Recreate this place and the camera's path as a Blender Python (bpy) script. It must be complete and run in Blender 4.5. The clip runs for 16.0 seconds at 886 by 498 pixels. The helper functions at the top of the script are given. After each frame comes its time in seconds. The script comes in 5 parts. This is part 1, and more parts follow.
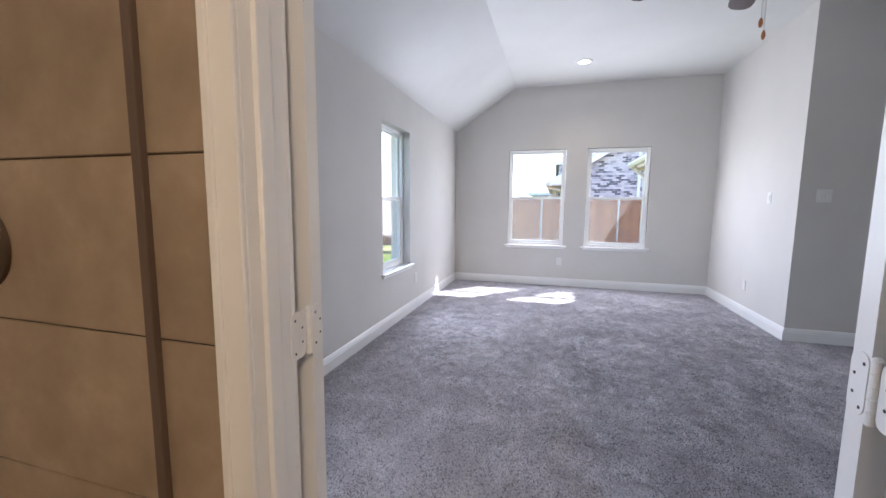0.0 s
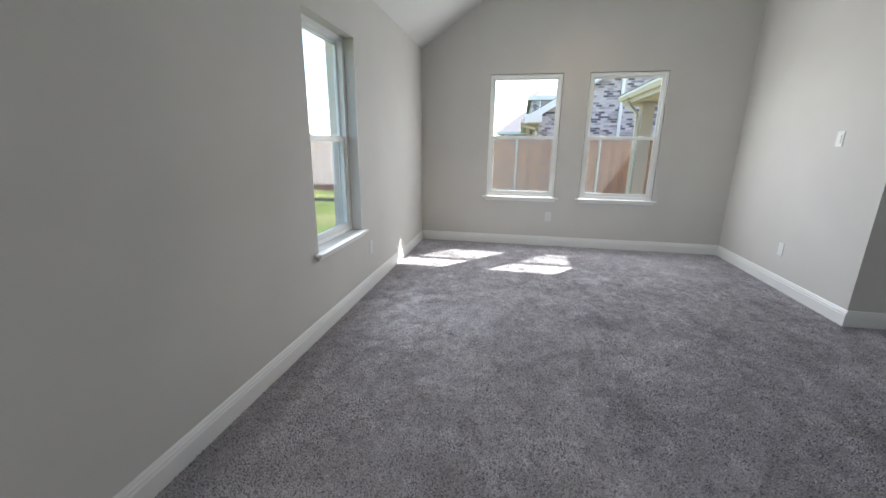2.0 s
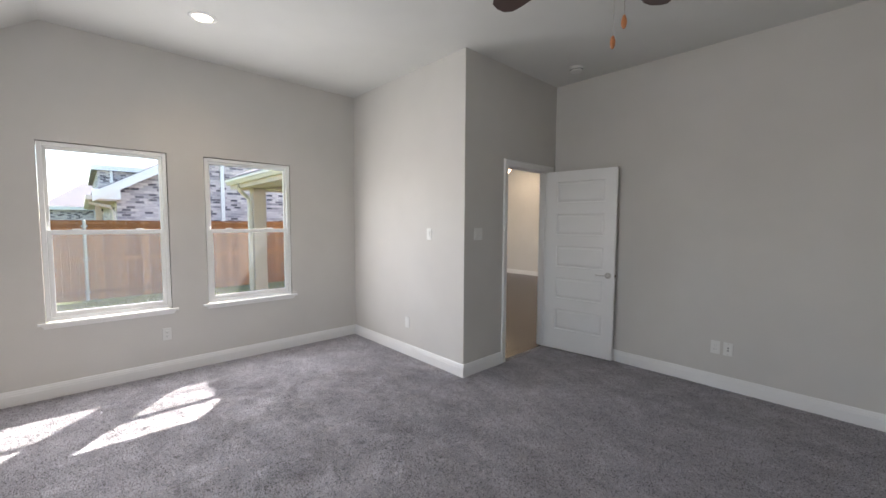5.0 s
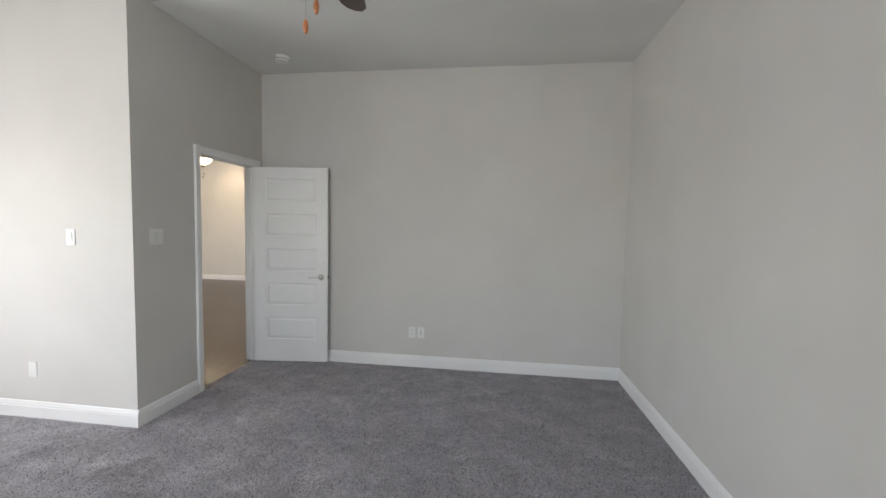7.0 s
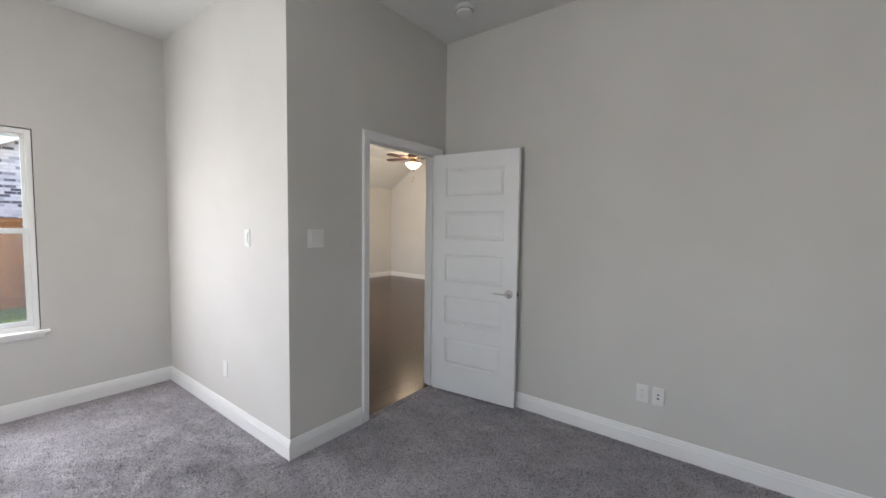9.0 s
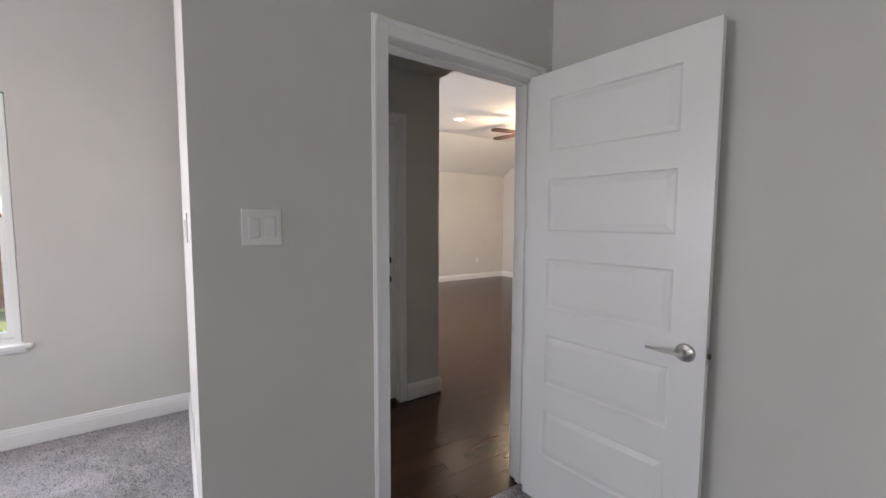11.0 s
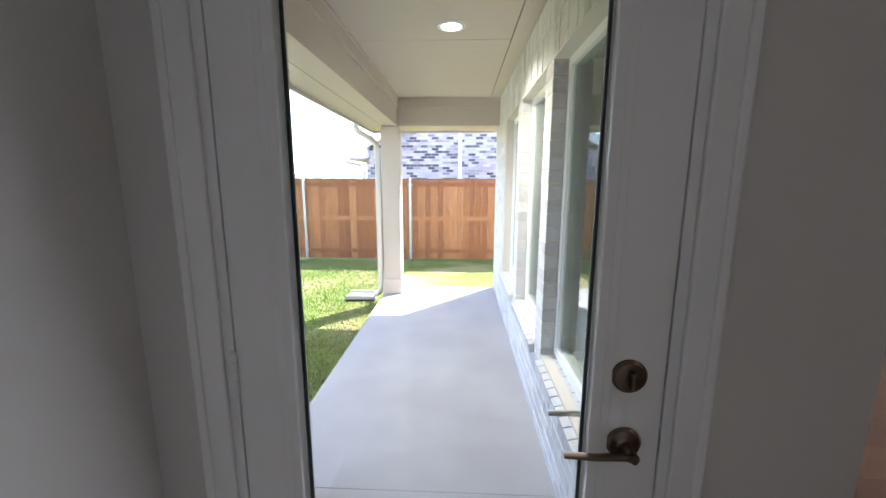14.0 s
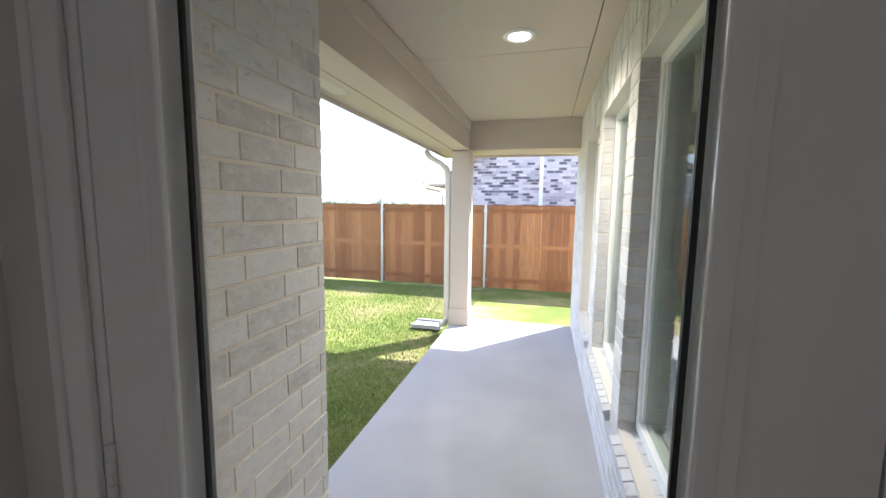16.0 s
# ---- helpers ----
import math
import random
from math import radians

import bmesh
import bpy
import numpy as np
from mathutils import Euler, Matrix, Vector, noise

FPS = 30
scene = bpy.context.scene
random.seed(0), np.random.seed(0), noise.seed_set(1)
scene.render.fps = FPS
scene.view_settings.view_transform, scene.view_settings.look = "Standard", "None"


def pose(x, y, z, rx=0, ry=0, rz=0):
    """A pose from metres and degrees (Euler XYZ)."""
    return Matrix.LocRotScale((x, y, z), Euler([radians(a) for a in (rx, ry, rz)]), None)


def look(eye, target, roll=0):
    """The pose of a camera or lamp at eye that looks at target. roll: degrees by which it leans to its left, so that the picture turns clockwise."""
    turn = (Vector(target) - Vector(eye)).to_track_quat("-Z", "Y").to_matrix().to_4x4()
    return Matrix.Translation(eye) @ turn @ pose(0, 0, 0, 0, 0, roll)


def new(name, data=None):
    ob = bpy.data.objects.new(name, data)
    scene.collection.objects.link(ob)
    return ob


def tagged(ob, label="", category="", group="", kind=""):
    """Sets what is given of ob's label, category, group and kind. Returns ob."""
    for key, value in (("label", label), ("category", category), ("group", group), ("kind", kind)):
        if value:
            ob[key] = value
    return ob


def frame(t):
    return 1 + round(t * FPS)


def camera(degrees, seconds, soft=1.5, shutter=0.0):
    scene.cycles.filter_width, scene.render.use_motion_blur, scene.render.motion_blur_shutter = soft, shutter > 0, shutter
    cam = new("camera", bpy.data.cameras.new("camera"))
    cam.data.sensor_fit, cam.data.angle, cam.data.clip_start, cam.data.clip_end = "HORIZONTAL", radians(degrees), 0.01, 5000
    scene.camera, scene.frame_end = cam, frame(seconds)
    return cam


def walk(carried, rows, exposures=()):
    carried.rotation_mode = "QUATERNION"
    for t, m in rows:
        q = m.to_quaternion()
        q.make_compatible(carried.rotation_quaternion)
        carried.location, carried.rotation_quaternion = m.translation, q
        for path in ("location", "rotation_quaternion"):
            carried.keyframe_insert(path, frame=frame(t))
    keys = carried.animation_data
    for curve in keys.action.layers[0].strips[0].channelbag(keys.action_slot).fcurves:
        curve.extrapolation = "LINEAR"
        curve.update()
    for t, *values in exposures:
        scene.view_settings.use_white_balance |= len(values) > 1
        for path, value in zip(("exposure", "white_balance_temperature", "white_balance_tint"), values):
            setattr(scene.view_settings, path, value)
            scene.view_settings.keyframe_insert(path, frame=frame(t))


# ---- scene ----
cam = camera(97.3, 16.0)
PATH = [
    (0, (1.578, -6.288, 1.248), (1.034, -4.376, 1.022), 0.5),
    (0.5, (1.501, -6.049, 1.245), (1.164, -4.105, 0.916), 0.5),
    (1, (1.367, -5.755, 1.247), (1.05, -3.828, 0.815), 0.5),
    (1.5, (1.316, -5.463, 1.263), (0.988, -3.55, 0.779), 0.5),
    (2, (1.27, -5.142, 1.275), (0.909, -3.245, 0.756), 0.6),
    (2.5, (1.132, -4.875, 1.306), (0.713, -2.991, 0.778), 0.5),
    (3, (1.023, -4.634, 1.335), (0.561, -2.75, 0.85), 0.5),
    (3.5, (1.008, -4.431, 1.38), (0.579, -2.516, 0.996), 0.5),
    (4, (1.025, -4.344, 1.406), (0.86, -2.366, 1.163), 0.5),
    (4.5, (0.996, -4.376, 1.479), (1.578, -2.47, 1.305), 0.1),
    (4.6, (1.042, -4.389, 1.426), (1.78, -2.535, 1.281), 0.8),
    (5, (1.108, -4.48, 1.46), (2.464, -3.016, 1.326), 0.3),
    (5.2, (1.13, -4.53, 1.464), (2.727, -3.333, 1.333), 0.6),
    (7.3, (1.406, -4.432, 1.476), (3.385, -4.175, 1.356), 1.1),
    (7.5, (1.503, -4.414, 1.476), (3.452, -3.985, 1.351), 1.2),
    (8, (1.74, -4.326, 1.454), (3.559, -3.508, 1.304), 1.2),
    (8.5, (2.083, -4.204, 1.454), (3.766, -3.135, 1.309), 0.9),
    (9, (2.431, -4.109, 1.447), (4.012, -2.89, 1.326), 0.8),
    (11.3, (3.852, -3.159, 1.357), (4.891, -1.463, 1.156), 0.1),
    (11.5, (3.968, -3.055, 1.336), (4.967, -1.345, 1.057), 0.2),
    (11.6, (4.016, -2.996, 1.32), (5.008, -1.289, 1.001), 0.2),
    (12, (4.263, -2.77, 1.284), (5.162, -1.047, 0.813), 0.4),
    (12.5, (4.405, -2.489, 1.299), (5.164, -0.734, 0.714), 0.5),
    (13, (4.536, -2.148, 1.398), (5.076, -0.306, 0.838), 0.3),
    (13.5, (4.613, -1.812, 1.425), (4.803, 0.129, 0.98), 0.4),
    (14, (4.605, -1.439, 1.448), (4.516, 0.529, 1.1), 0.1),
    (14.5, (4.686, -1.224, 1.46), (4.478, 0.747, 1.193), 0.7),
    (15, (4.729, -1.121, 1.458), (4.415, 0.841, 1.233), 0.6),
    (15.5, (4.735, -1.107, 1.455), (4.326, 0.839, 1.239), 0.6),
    (16, (4.724, -1.111, 1.446), (4.221, 0.812, 1.226), 0.7),
]
walk(cam, [(t, look(eye, target, roll)) for t, eye, target, roll in PATH],
     exposures=[(0, 2.36, 5850, 16), (0.6, 2.28, 5800, 14), (1.5, 1.97, 6200, 8), (4, 1.75, 6400, 9), (4.5, 1.8, 6500, 12), (5, 2.02, 6550, 13), (7.5, 2.52, 6500, 10), (9, 2.42, 6400, 12),
                (11.5, 2.55, 6450, 18), (12, 2.6, 6250, 18), (12.5, 2.5, 6200, 20), (13.4, 2.95, 5750, 16), (14, 2.8, 5900, 16), (14.6, 2.65, 6000, 17), (16, 2.48, 6100, 18)])


# ---- world, sun, lights ----
SUN_TO = Vector((0.60, 0.69, 1.0)).normalized()
world = bpy.data.worlds.new("world")
scene.world = world
world.use_nodes = True
wn = world.node_tree
sky = wn.nodes.new("ShaderNodeTexSky")
sky.sky_type = "NISHITA"
sky.sun_disc = False
sky.sun_elevation = math.asin(SUN_TO.z)
sky.sun_rotation = math.atan2(SUN_TO.x, SUN_TO.y)
wn.nodes["Background"].inputs[1].default_value = 0.15
wn.links.new(sky.outputs[0], wn.nodes["Background"].inputs[0])

sun_data = bpy.data.lights.new("sun", "SUN")
sun_data.energy, sun_data.angle, sun_data.color = 4.4, radians(0.5), (1.0, 0.95, 0.87)
sun = new("sun", sun_data)
sun.matrix_world = look(SUN_TO * 30, (0, 0, 0))


def area_light(name, eye, target, w, h, watts, color, spread=180):
    d = bpy.data.lights.new(name, "AREA")
    d.shape, d.size, d.size_y, d.energy, d.color = "RECTANGLE", w, h, watts, color
    d.spread = radians(spread)
    ob = new(name, d)
    ob.matrix_world = look(eye, target)
    return ob


def bulb(name, place, watts, color, radius=0.05, down=False):
    d = bpy.data.lights.new(name, "SPOT" if down else "POINT")
    d.energy, d.color, d.shadow_soft_size = watts, color, radius
    if down:
        d.spot_size, d.spot_blend = radians(150), 1.0
    ob = new(name, d)
    ob.matrix_world = look(place, (place[0], place[1] + 0.001, place[2] - 1))
    return ob


DAY = (0.98, 0.98, 1.0)
SKY_BLUE = (0.93, 0.96, 1.0)
WARM = (1.0, 0.76, 0.5)
area_light("window_light", (-0.005, -2.49, 1.31), (2.0, -2.49, 1.31), 0.68, 1.38, 6.0, SKY_BLUE)
area_light("window_light", (-0.005, -5.135, 1.31), (2.0, -5.135, 1.31), 0.68, 1.38, 2.6, SKY_BLUE)
area_light("window_light", (1.29, -0.02, 1.36), (1.29, -3, 1.2), 0.72, 1.3, 5.2, DAY)
area_light("window_light", (2.44, -0.02, 1.36), (2.44, -3, 1.2), 0.72, 1.3, 5.2, DAY)
area_light("window_light", (5.42, 0.3, 1.3), (9, 0.3, 0.8), 0.8, 1.5, 5.0, DAY)
area_light("window_light", (5.42, 1.37, 1.3), (9, 1.37, 0.8), 0.8, 1.5, 5.0, DAY)
area_light("window_light", (5.42, 2.43, 1.3), (9, 2.43, 0.8), 0.8, 1.5, 5.0, DAY)
area_light("door_light", (4.59, -0.80, 1.15), (4.59, -3, 0.7), 0.5, 1.5, 0.45, DAY)
bulb("bedroom_can", (1.86, -0.93, 2.99), 5, WARM, 0.06, True)
bulb("living_can", (7.6, 2.0, 3.0), 4.5, WARM, 0.06, True)
bulb("living_can", (7.6, -1.2, 3.0), 4.5, WARM, 0.06, True)
bulb("living_can", (9.9, 2.0, 3.0), 4.5, WARM, 0.06, True)
bulb("living_fan_bulb", (8.5, 1.38, 2.62), 14, WARM, 0.09)
bulb("patio_can", (4.53, 1.36, 2.40), 28, (1.0, 0.92, 0.72), 0.06, True)
bulb("bath_bulb", (2.2, -7.4, 2.3), 12, WARM, 0.12)


# ---- materials ----
def material(name, color, rough=0.6, metal=0.0, spec=0.5):
    m = bpy.data.materials.new(name)
    m.use_nodes = True
    b = m.node_tree.nodes["Principled BSDF"]
    b.inputs["Base Color"].default_value = (*color, 1)
    b.inputs["Roughness"].default_value = rough
    b.inputs["Metallic"].default_value = metal
    b.inputs["Specular IOR Level"].default_value = spec
    return m


def nodes(m):
    return m.node_tree.nodes, m.node_tree.links, m.node_tree.nodes["Principled BSDF"]


def add(m, kind, **values):
    n = m.node_tree.nodes.new("ShaderNode" + kind)
    for k, v in values.items():
        n.inputs[k.replace("_", " ")].default_value = v
    return n


def coords(m, scale=(1, 1, 1), rot=(0, 0, 0)):
    tc = add(m, "TexCoord")
    mp = add(m, "Mapping")
    mp.inputs["Scale"].default_value = scale
    mp.inputs["Rotation"].default_value = rot
    geo = add(m, "NewGeometry")
    m.node_tree.links.new(geo.outputs["Position"], mp.inputs[0])
    m.node_tree.nodes.remove(tc)
    return mp.outputs[0]


def noise_tex(m, vec, scale, detail=4, rough=0.6):
    n = add(m, "TexNoise", Scale=scale, Detail=detail, Roughness=rough)
    m.node_tree.links.new(vec, n.inputs["Vector"])
    return n.outputs["Fac"]


def ramp(m, fac, stops):
    r = add(m, "ValToRGB")
    els = r.color_ramp.elements
    while len(els) < len(stops):
        els.new(0.5)
    for e, (p, c) in zip(els, stops):
        e.position, e.color = p, (*c, 1)
    m.node_tree.links.new(fac, r.inputs[0])
    return r.outputs[0]


def mix(m, fac, a, b, mode="MIX"):
    n = m.node_tree.nodes.new("ShaderNodeMix")
    n.data_type, n.blend_type = "RGBA", mode
    for sock, v in ((n.inputs[0], fac), (n.inputs[6], a), (n.inputs[7], b)):
        if isinstance(v, (int, float)):
            sock.default_value = v
        elif isinstance(v, tuple):
            sock.default_value = (*v, 1)
        else:
            m.node_tree.links.new(v, sock)
    return n.outputs[2]


def bump(m, height, strength, distance):
    n = add(m, "Bump", Strength=strength, Distance=distance)
    m.node_tree.links.new(height, n.inputs["Height"])
    m.node_tree.links.new(n.outputs[0], m.node_tree.nodes["Principled BSDF"].inputs["Normal"])
    return n


def base(m, sock):
    m.node_tree.links.new(sock, m.node_tree.nodes["Principled BSDF"].inputs["Base Color"])


def scaled(c, k):
    return tuple(v * k for v in c)


def painted(name, color, rough=0.75, texture=0.25, grain=260):
    m = material(name, color, rough)
    v = coords(m)
    base(m, ramp(m, noise_tex(m, v, 1.3, 3), [(0.3, scaled(color, 0.96)), (0.7, scaled(color, 1.03))]))
    bump(m, noise_tex(m, v, grain, 3), texture, 0.0006)
    return m


WALL = painted("wall_paint", (0.60, 0.585, 0.555), 0.8, 0.5, 220)
CEIL = painted("ceiling_paint", (0.66, 0.66, 0.64), 0.85, 0.5, 180)
TRIM = painted("trim_paint", (0.80, 0.80, 0.79), 0.28, 0.12, 60)
TAN = painted("exterior_tan_paint", (0.54, 0.465, 0.385), 0.6, 0.3, 120)
VINYL = painted("white_vinyl", (0.86, 0.87, 0.855), 0.4, 0.1, 60)
GUTTER = painted("cream_metal", (0.66, 0.62, 0.54), 0.45, 0.1, 40)
PLATE = material("white_plastic", (0.72, 0.72, 0.70), 0.35)
SLOT = material("dark_slot", (0.03, 0.03, 0.03), 0.6)
NICKEL = material("satin_nickel", (0.55, 0.53, 0.50), 0.28, 1.0)
BRONZE = material("aged_bronze", (0.16, 0.12, 0.09), 0.32, 1.0)
GALV = material("galvanised_steel", (0.50, 0.52, 0.53), 0.45, 0.9)
RUBBER = material("black_gasket", (0.015, 0.015, 0.016), 0.6)


def glass_material(name, tint=(1, 1, 1), low=0.03, high=0.6):
    m = bpy.data.materials.new(name)
    m.use_nodes = True
    t = m.node_tree
    t.nodes.clear()
    out = t.nodes.new("ShaderNodeOutputMaterial")
    tr = t.nodes.new("ShaderNodeBsdfTransparent")
    tr.inputs[0].default_value = (*tint, 1)
    gl = t.nodes.new("ShaderNodeBsdfGlossy")
    gl.inputs["Roughness"].default_value = 0.0
    lw = t.nodes.new("ShaderNodeLayerWeight")
    p = t.nodes.new("ShaderNodeMath")
    p.operation = "POWER"
    p.inputs[1].default_value = 4.5
    k = t.nodes.new("ShaderNodeMath")
    k.operation = "MULTIPLY_ADD"
    k.inputs[1].default_value, k.inputs[2].default_value = high, low
    mx = t.nodes.new("ShaderNodeMixShader")
    t.links.new(lw.outputs["Facing"], p.inputs[0])
    t.links.new(p.outputs[0], k.inputs[0])
    t.links.new(k.outputs[0], mx.inputs[0])
    t.links.new(tr.outputs[0], mx.inputs[1])
    t.links.new(gl.outputs[0], mx.inputs[2])
    t.links.new(mx.outputs[0], out.inputs[0])
    return m


GLASS = glass_material("window_glass", (0.97, 0.985, 0.98), 0.02, 0.5)
COATED = glass_material("coated_glass", (0.66, 0.76, 0.72), 0.10, 0.75)


def screen_material():
    """Woven mesh, finer than can be seen: part open, part lit thread."""
    m = bpy.data.materials.new("insect_screen_mesh")
    m.use_nodes = True
    t = m.node_tree
    t.nodes.clear()
    out, tr = t.nodes.new("ShaderNodeOutputMaterial"), t.nodes.new("ShaderNodeBsdfTransparent")
    thread, back, both, mx = (t.nodes.new("ShaderNode" + k) for k in ("BsdfDiffuse", "BsdfTranslucent", "MixShader", "MixShader"))
    thread.inputs[0].default_value = back.inputs[0].default_value = (0.34, 0.34, 0.36, 1)
    both.inputs[0].default_value, mx.inputs[0].default_value = 0.5, 0.17
    t.links.new(thread.outputs[0], both.inputs[1])
    t.links.new(back.outputs[0], both.inputs[2])
    t.links.new(tr.outputs[0], mx.inputs[1])
    t.links.new(both.outputs[0], mx.inputs[2])
    t.links.new(mx.outputs[0], out.inputs[0])
    return m


SCREEN = screen_material()


def glowing(name, color, strength):
    m = material(name, (0.8, 0.8, 0.8), 0.5)
    b = m.node_tree.nodes["Principled BSDF"]
    b.inputs["Emission Color"].default_value = (*color, 1)
    b.inputs["Emission Strength"].default_value = strength
    return m


LENS = glowing("lit_lamp_lens", (1.0, 0.83, 0.6), 2.6)
BOWL = glowing("lit_alabaster_glass", (1.0, 0.72, 0.42), 1.3)


def carpet_material():
    m = material("grey_taupe_carpet", (0.25, 0.235, 0.235), 1.0, 0, 0.1)
    v = coords(m)
    patch = noise_tex(m, coords(m, (1.0, 0.6, 1), (0, 0, 0.5)), 3.2, 6, 0.7)
    clump = noise_tex(m, v, 24, 4, 0.75)
    tuft = noise_tex(m, v, 62, 4, 0.8)
    fine = noise_tex(m, v, 210, 3, 0.7)
    # Lighter and darker nap marks are painted into the colour.
    c = ramp(m, patch, [(0.36, (0.40, 0.378, 0.385)), (0.50, (0.50, 0.475, 0.482)), (0.62, (0.66, 0.632, 0.64))])
    c = mix(m, 0.6, c, ramp(m, clump, [(0.38, (0.58, 0.58, 0.58)), (0.60, (1.2, 1.2, 1.2))]), "MULTIPLY")
    c = mix(m, 0.8, c, ramp(m, tuft, [(0.38, (0.45, 0.44, 0.45)), (0.60, (1.2, 1.2, 1.2))]), "MULTIPLY")
    c = mix(m, 0.85, c, ramp(m, fine, [(0.38, (0.4, 0.39, 0.4)), (0.60, (1.25, 1.25, 1.25))]), "MULTIPLY")
    base(m, c)
    mixh = m.node_tree.nodes.new("ShaderNodeMath")
    mixh.operation = "ADD"
    m.node_tree.links.new(tuft, mixh.inputs[0])
    m.node_tree.links.new(clump, mixh.inputs[1])
    bump(m, mixh.outputs[0], 1.0, 0.025)
    return m


def pile_material():
    m = material("carpet_yarn", (0.5, 0.475, 0.48), 1.0, 0, 0.05)
    geo = add(m, "NewGeometry")
    patch = noise_tex(m, coords(m, (1.0, 0.7, 1), (0, 0, 0.5)), 5.5, 7, 0.75)
    c = ramp(m, patch, [(0.38, (0.395, 0.385, 0.415)), (0.50, (0.46, 0.449, 0.484)), (0.62, (0.56, 0.549, 0.588))])
    # A few tufts are darkened, putting the shade of pits into the colour.
    base(m, mix(m, 1.0, c, ramp(m, geo.outputs["Random Per Island"], [(0.0, (0.35,) * 3), (0.14, (0.9,) * 3), (1.0, (1.12,) * 3)]), "MULTIPLY"))
    return m


def wood_floor_material():
    m = material("dark_walnut_floor", (0.05, 0.022, 0.013), 0.2, 0.0, 0.3)
    info = add(m, "ObjectInfo")
    v = coords(m, (3, 26, 1))
    grain = noise_tex(m, v, 2.0, 5, 0.6)
    c = ramp(m, grain, [(0.3, (0.036, 0.0170, 0.0100)), (0.75, (0.046, 0.0220, 0.0130))])
    k = ramp(m, info.outputs["Random"], [(0.0, (0.80, 0.80, 0.80)), (1.0, (1.15, 1.13, 1.12))])
    base(m, mix(m, 1.0, c, k, "MULTIPLY"))
    m.node_tree.links.new(ramp(m, grain, [(0.3, (0.22,) * 3), (0.7, (0.24,) * 3)]), m.node_tree.nodes["Principled BSDF"].inputs["Roughness"])
    return m


def brick_piece_material(name, dark, mid, light, smear):
    m = material(name, mid, 0.85)
    info = add(m, "ObjectInfo")
    geo = add(m, "NewGeometry")
    s = m.node_tree.nodes.new("ShaderNodeMath")
    s.operation = "ADD"
    m.node_tree.links.new(info.outputs["Random"], s.inputs[0])
    m.node_tree.links.new(geo.outputs["Random Per Island"], s.inputs[1])
    fr = m.node_tree.nodes.new("ShaderNodeMath")
    fr.operation = "FRACT"
    m.node_tree.links.new(s.outputs[0], fr.inputs[0])
    c = ramp(m, fr.outputs[0], [(0.0, dark), (0.35, mid), (1.0, light)])
    v = coords(m)
    blot = noise_tex(m, coords(m, (1, 1, 1.8)), 15, 6, 0.8)
    c = mix(m, ramp(m, blot, [(0.42, (0, 0, 0)), (0.68, (0.8,) * 3)]), c, smear)
    fine = noise_tex(m, v, 120, 4, 0.7)
    c = mix(m, 0.4, c, ramp(m, fine, [(0.3, (0.75,) * 3), (0.7, (1.12,) * 3)]), "MULTIPLY")
    scuff = noise_tex(m, coords(m, (1, 1, 3.2), (0.5, 0, 0)), 22, 6, 0.75)
    c = mix(m, ramp(m, scuff, [(0.57, (0, 0, 0)), (0.70, (0.75,) * 3)]), c, tuple(v * 0.66 for v in dark))
    pit = noise_tex(m, v, 60, 3, 0.6)
    c = mix(m, ramp(m, pit, [(0.69, (0, 0, 0)), (0.73, (0.7,) * 3)]), c, (0.16, 0.14, 0.13))
    base(m, c)
    rough = noise_tex(m, v, 34, 6, 0.75)
    bump(m, rough, 0.8, 0.006)
    return m


BRICK = brick_piece_material("whitewashed_grey_brick", (0.50, 0.485, 0.48), (0.61, 0.60, 0.60), (0.70, 0.695, 0.695), (0.77, 0.765, 0.76))
MORTAR = painted("pale_mortar", (0.72, 0.66, 0.58), 0.95, 1.0, 90)


def house_brick_material():
    m = material("mottled_house_brick", (0.4, 0.36, 0.34), 0.9)
    b = add(m, "TexBrick", Scale=1.0)
    b.inputs["Color1"].default_value = (1.0, 1.0, 1.0, 1)
    b.inputs["Color2"].default_value = (0.0, 0.0, 0.0, 1)
    b.inputs["Mortar"].default_value = (0.62, 0.58, 0.55, 1)
    b.inputs["Mortar Size"].default_value = 0.008
    b.inputs["Mortar Smooth"].default_value = 0.2
    b.inputs["Bias"].default_value = 0.0
    b.inputs["Brick Width"].default_value = 0.21
    b.inputs["Row Height"].default_value = 0.076
    geo = add(m, "NewGeometry")
    sep = add(m, "SeparateXYZ")
    com = add(m, "CombineXYZ")
    m.node_tree.links.new(geo.outputs["Position"], sep.inputs[0])
    s = m.node_tree.nodes.new("ShaderNodeMath")
    m.node_tree.links.new(sep.outputs[0], s.inputs[0])
    m.node_tree.links.new(sep.outputs[1], s.inputs[1])
    m.node_tree.links.new(s.outputs[0], com.inputs[0])
    m.node_tree.links.new(sep.outputs[2], com.inputs[1])
    m.node_tree.links.new(com.outputs[0], b.inputs["Vector"])
    pale = noise_tex(m, com.outputs[0], 14, 4, 0.7)
    c = ramp(m, b.outputs["Color"], [(0.0, (0.07, 0.066, 0.085)), (0.20, (0.13, 0.12, 0.14)), (0.28, (0.30, 0.28, 0.31)), (0.6, (0.55, 0.51, 0.53)), (1.0, (0.66, 0.62, 0.61))])
    c = mix(m, ramp(m, pale, [(0.52, (0, 0, 0)), (0.66, (0.22,) * 3)]), c, (0.60, 0.56, 0.57))
    c = mix(m, b.outputs["Fac"], c, (0.50, 0.46, 0.45))
    base(m, c)
    return m


HOUSE_BRICK = house_brick_material()


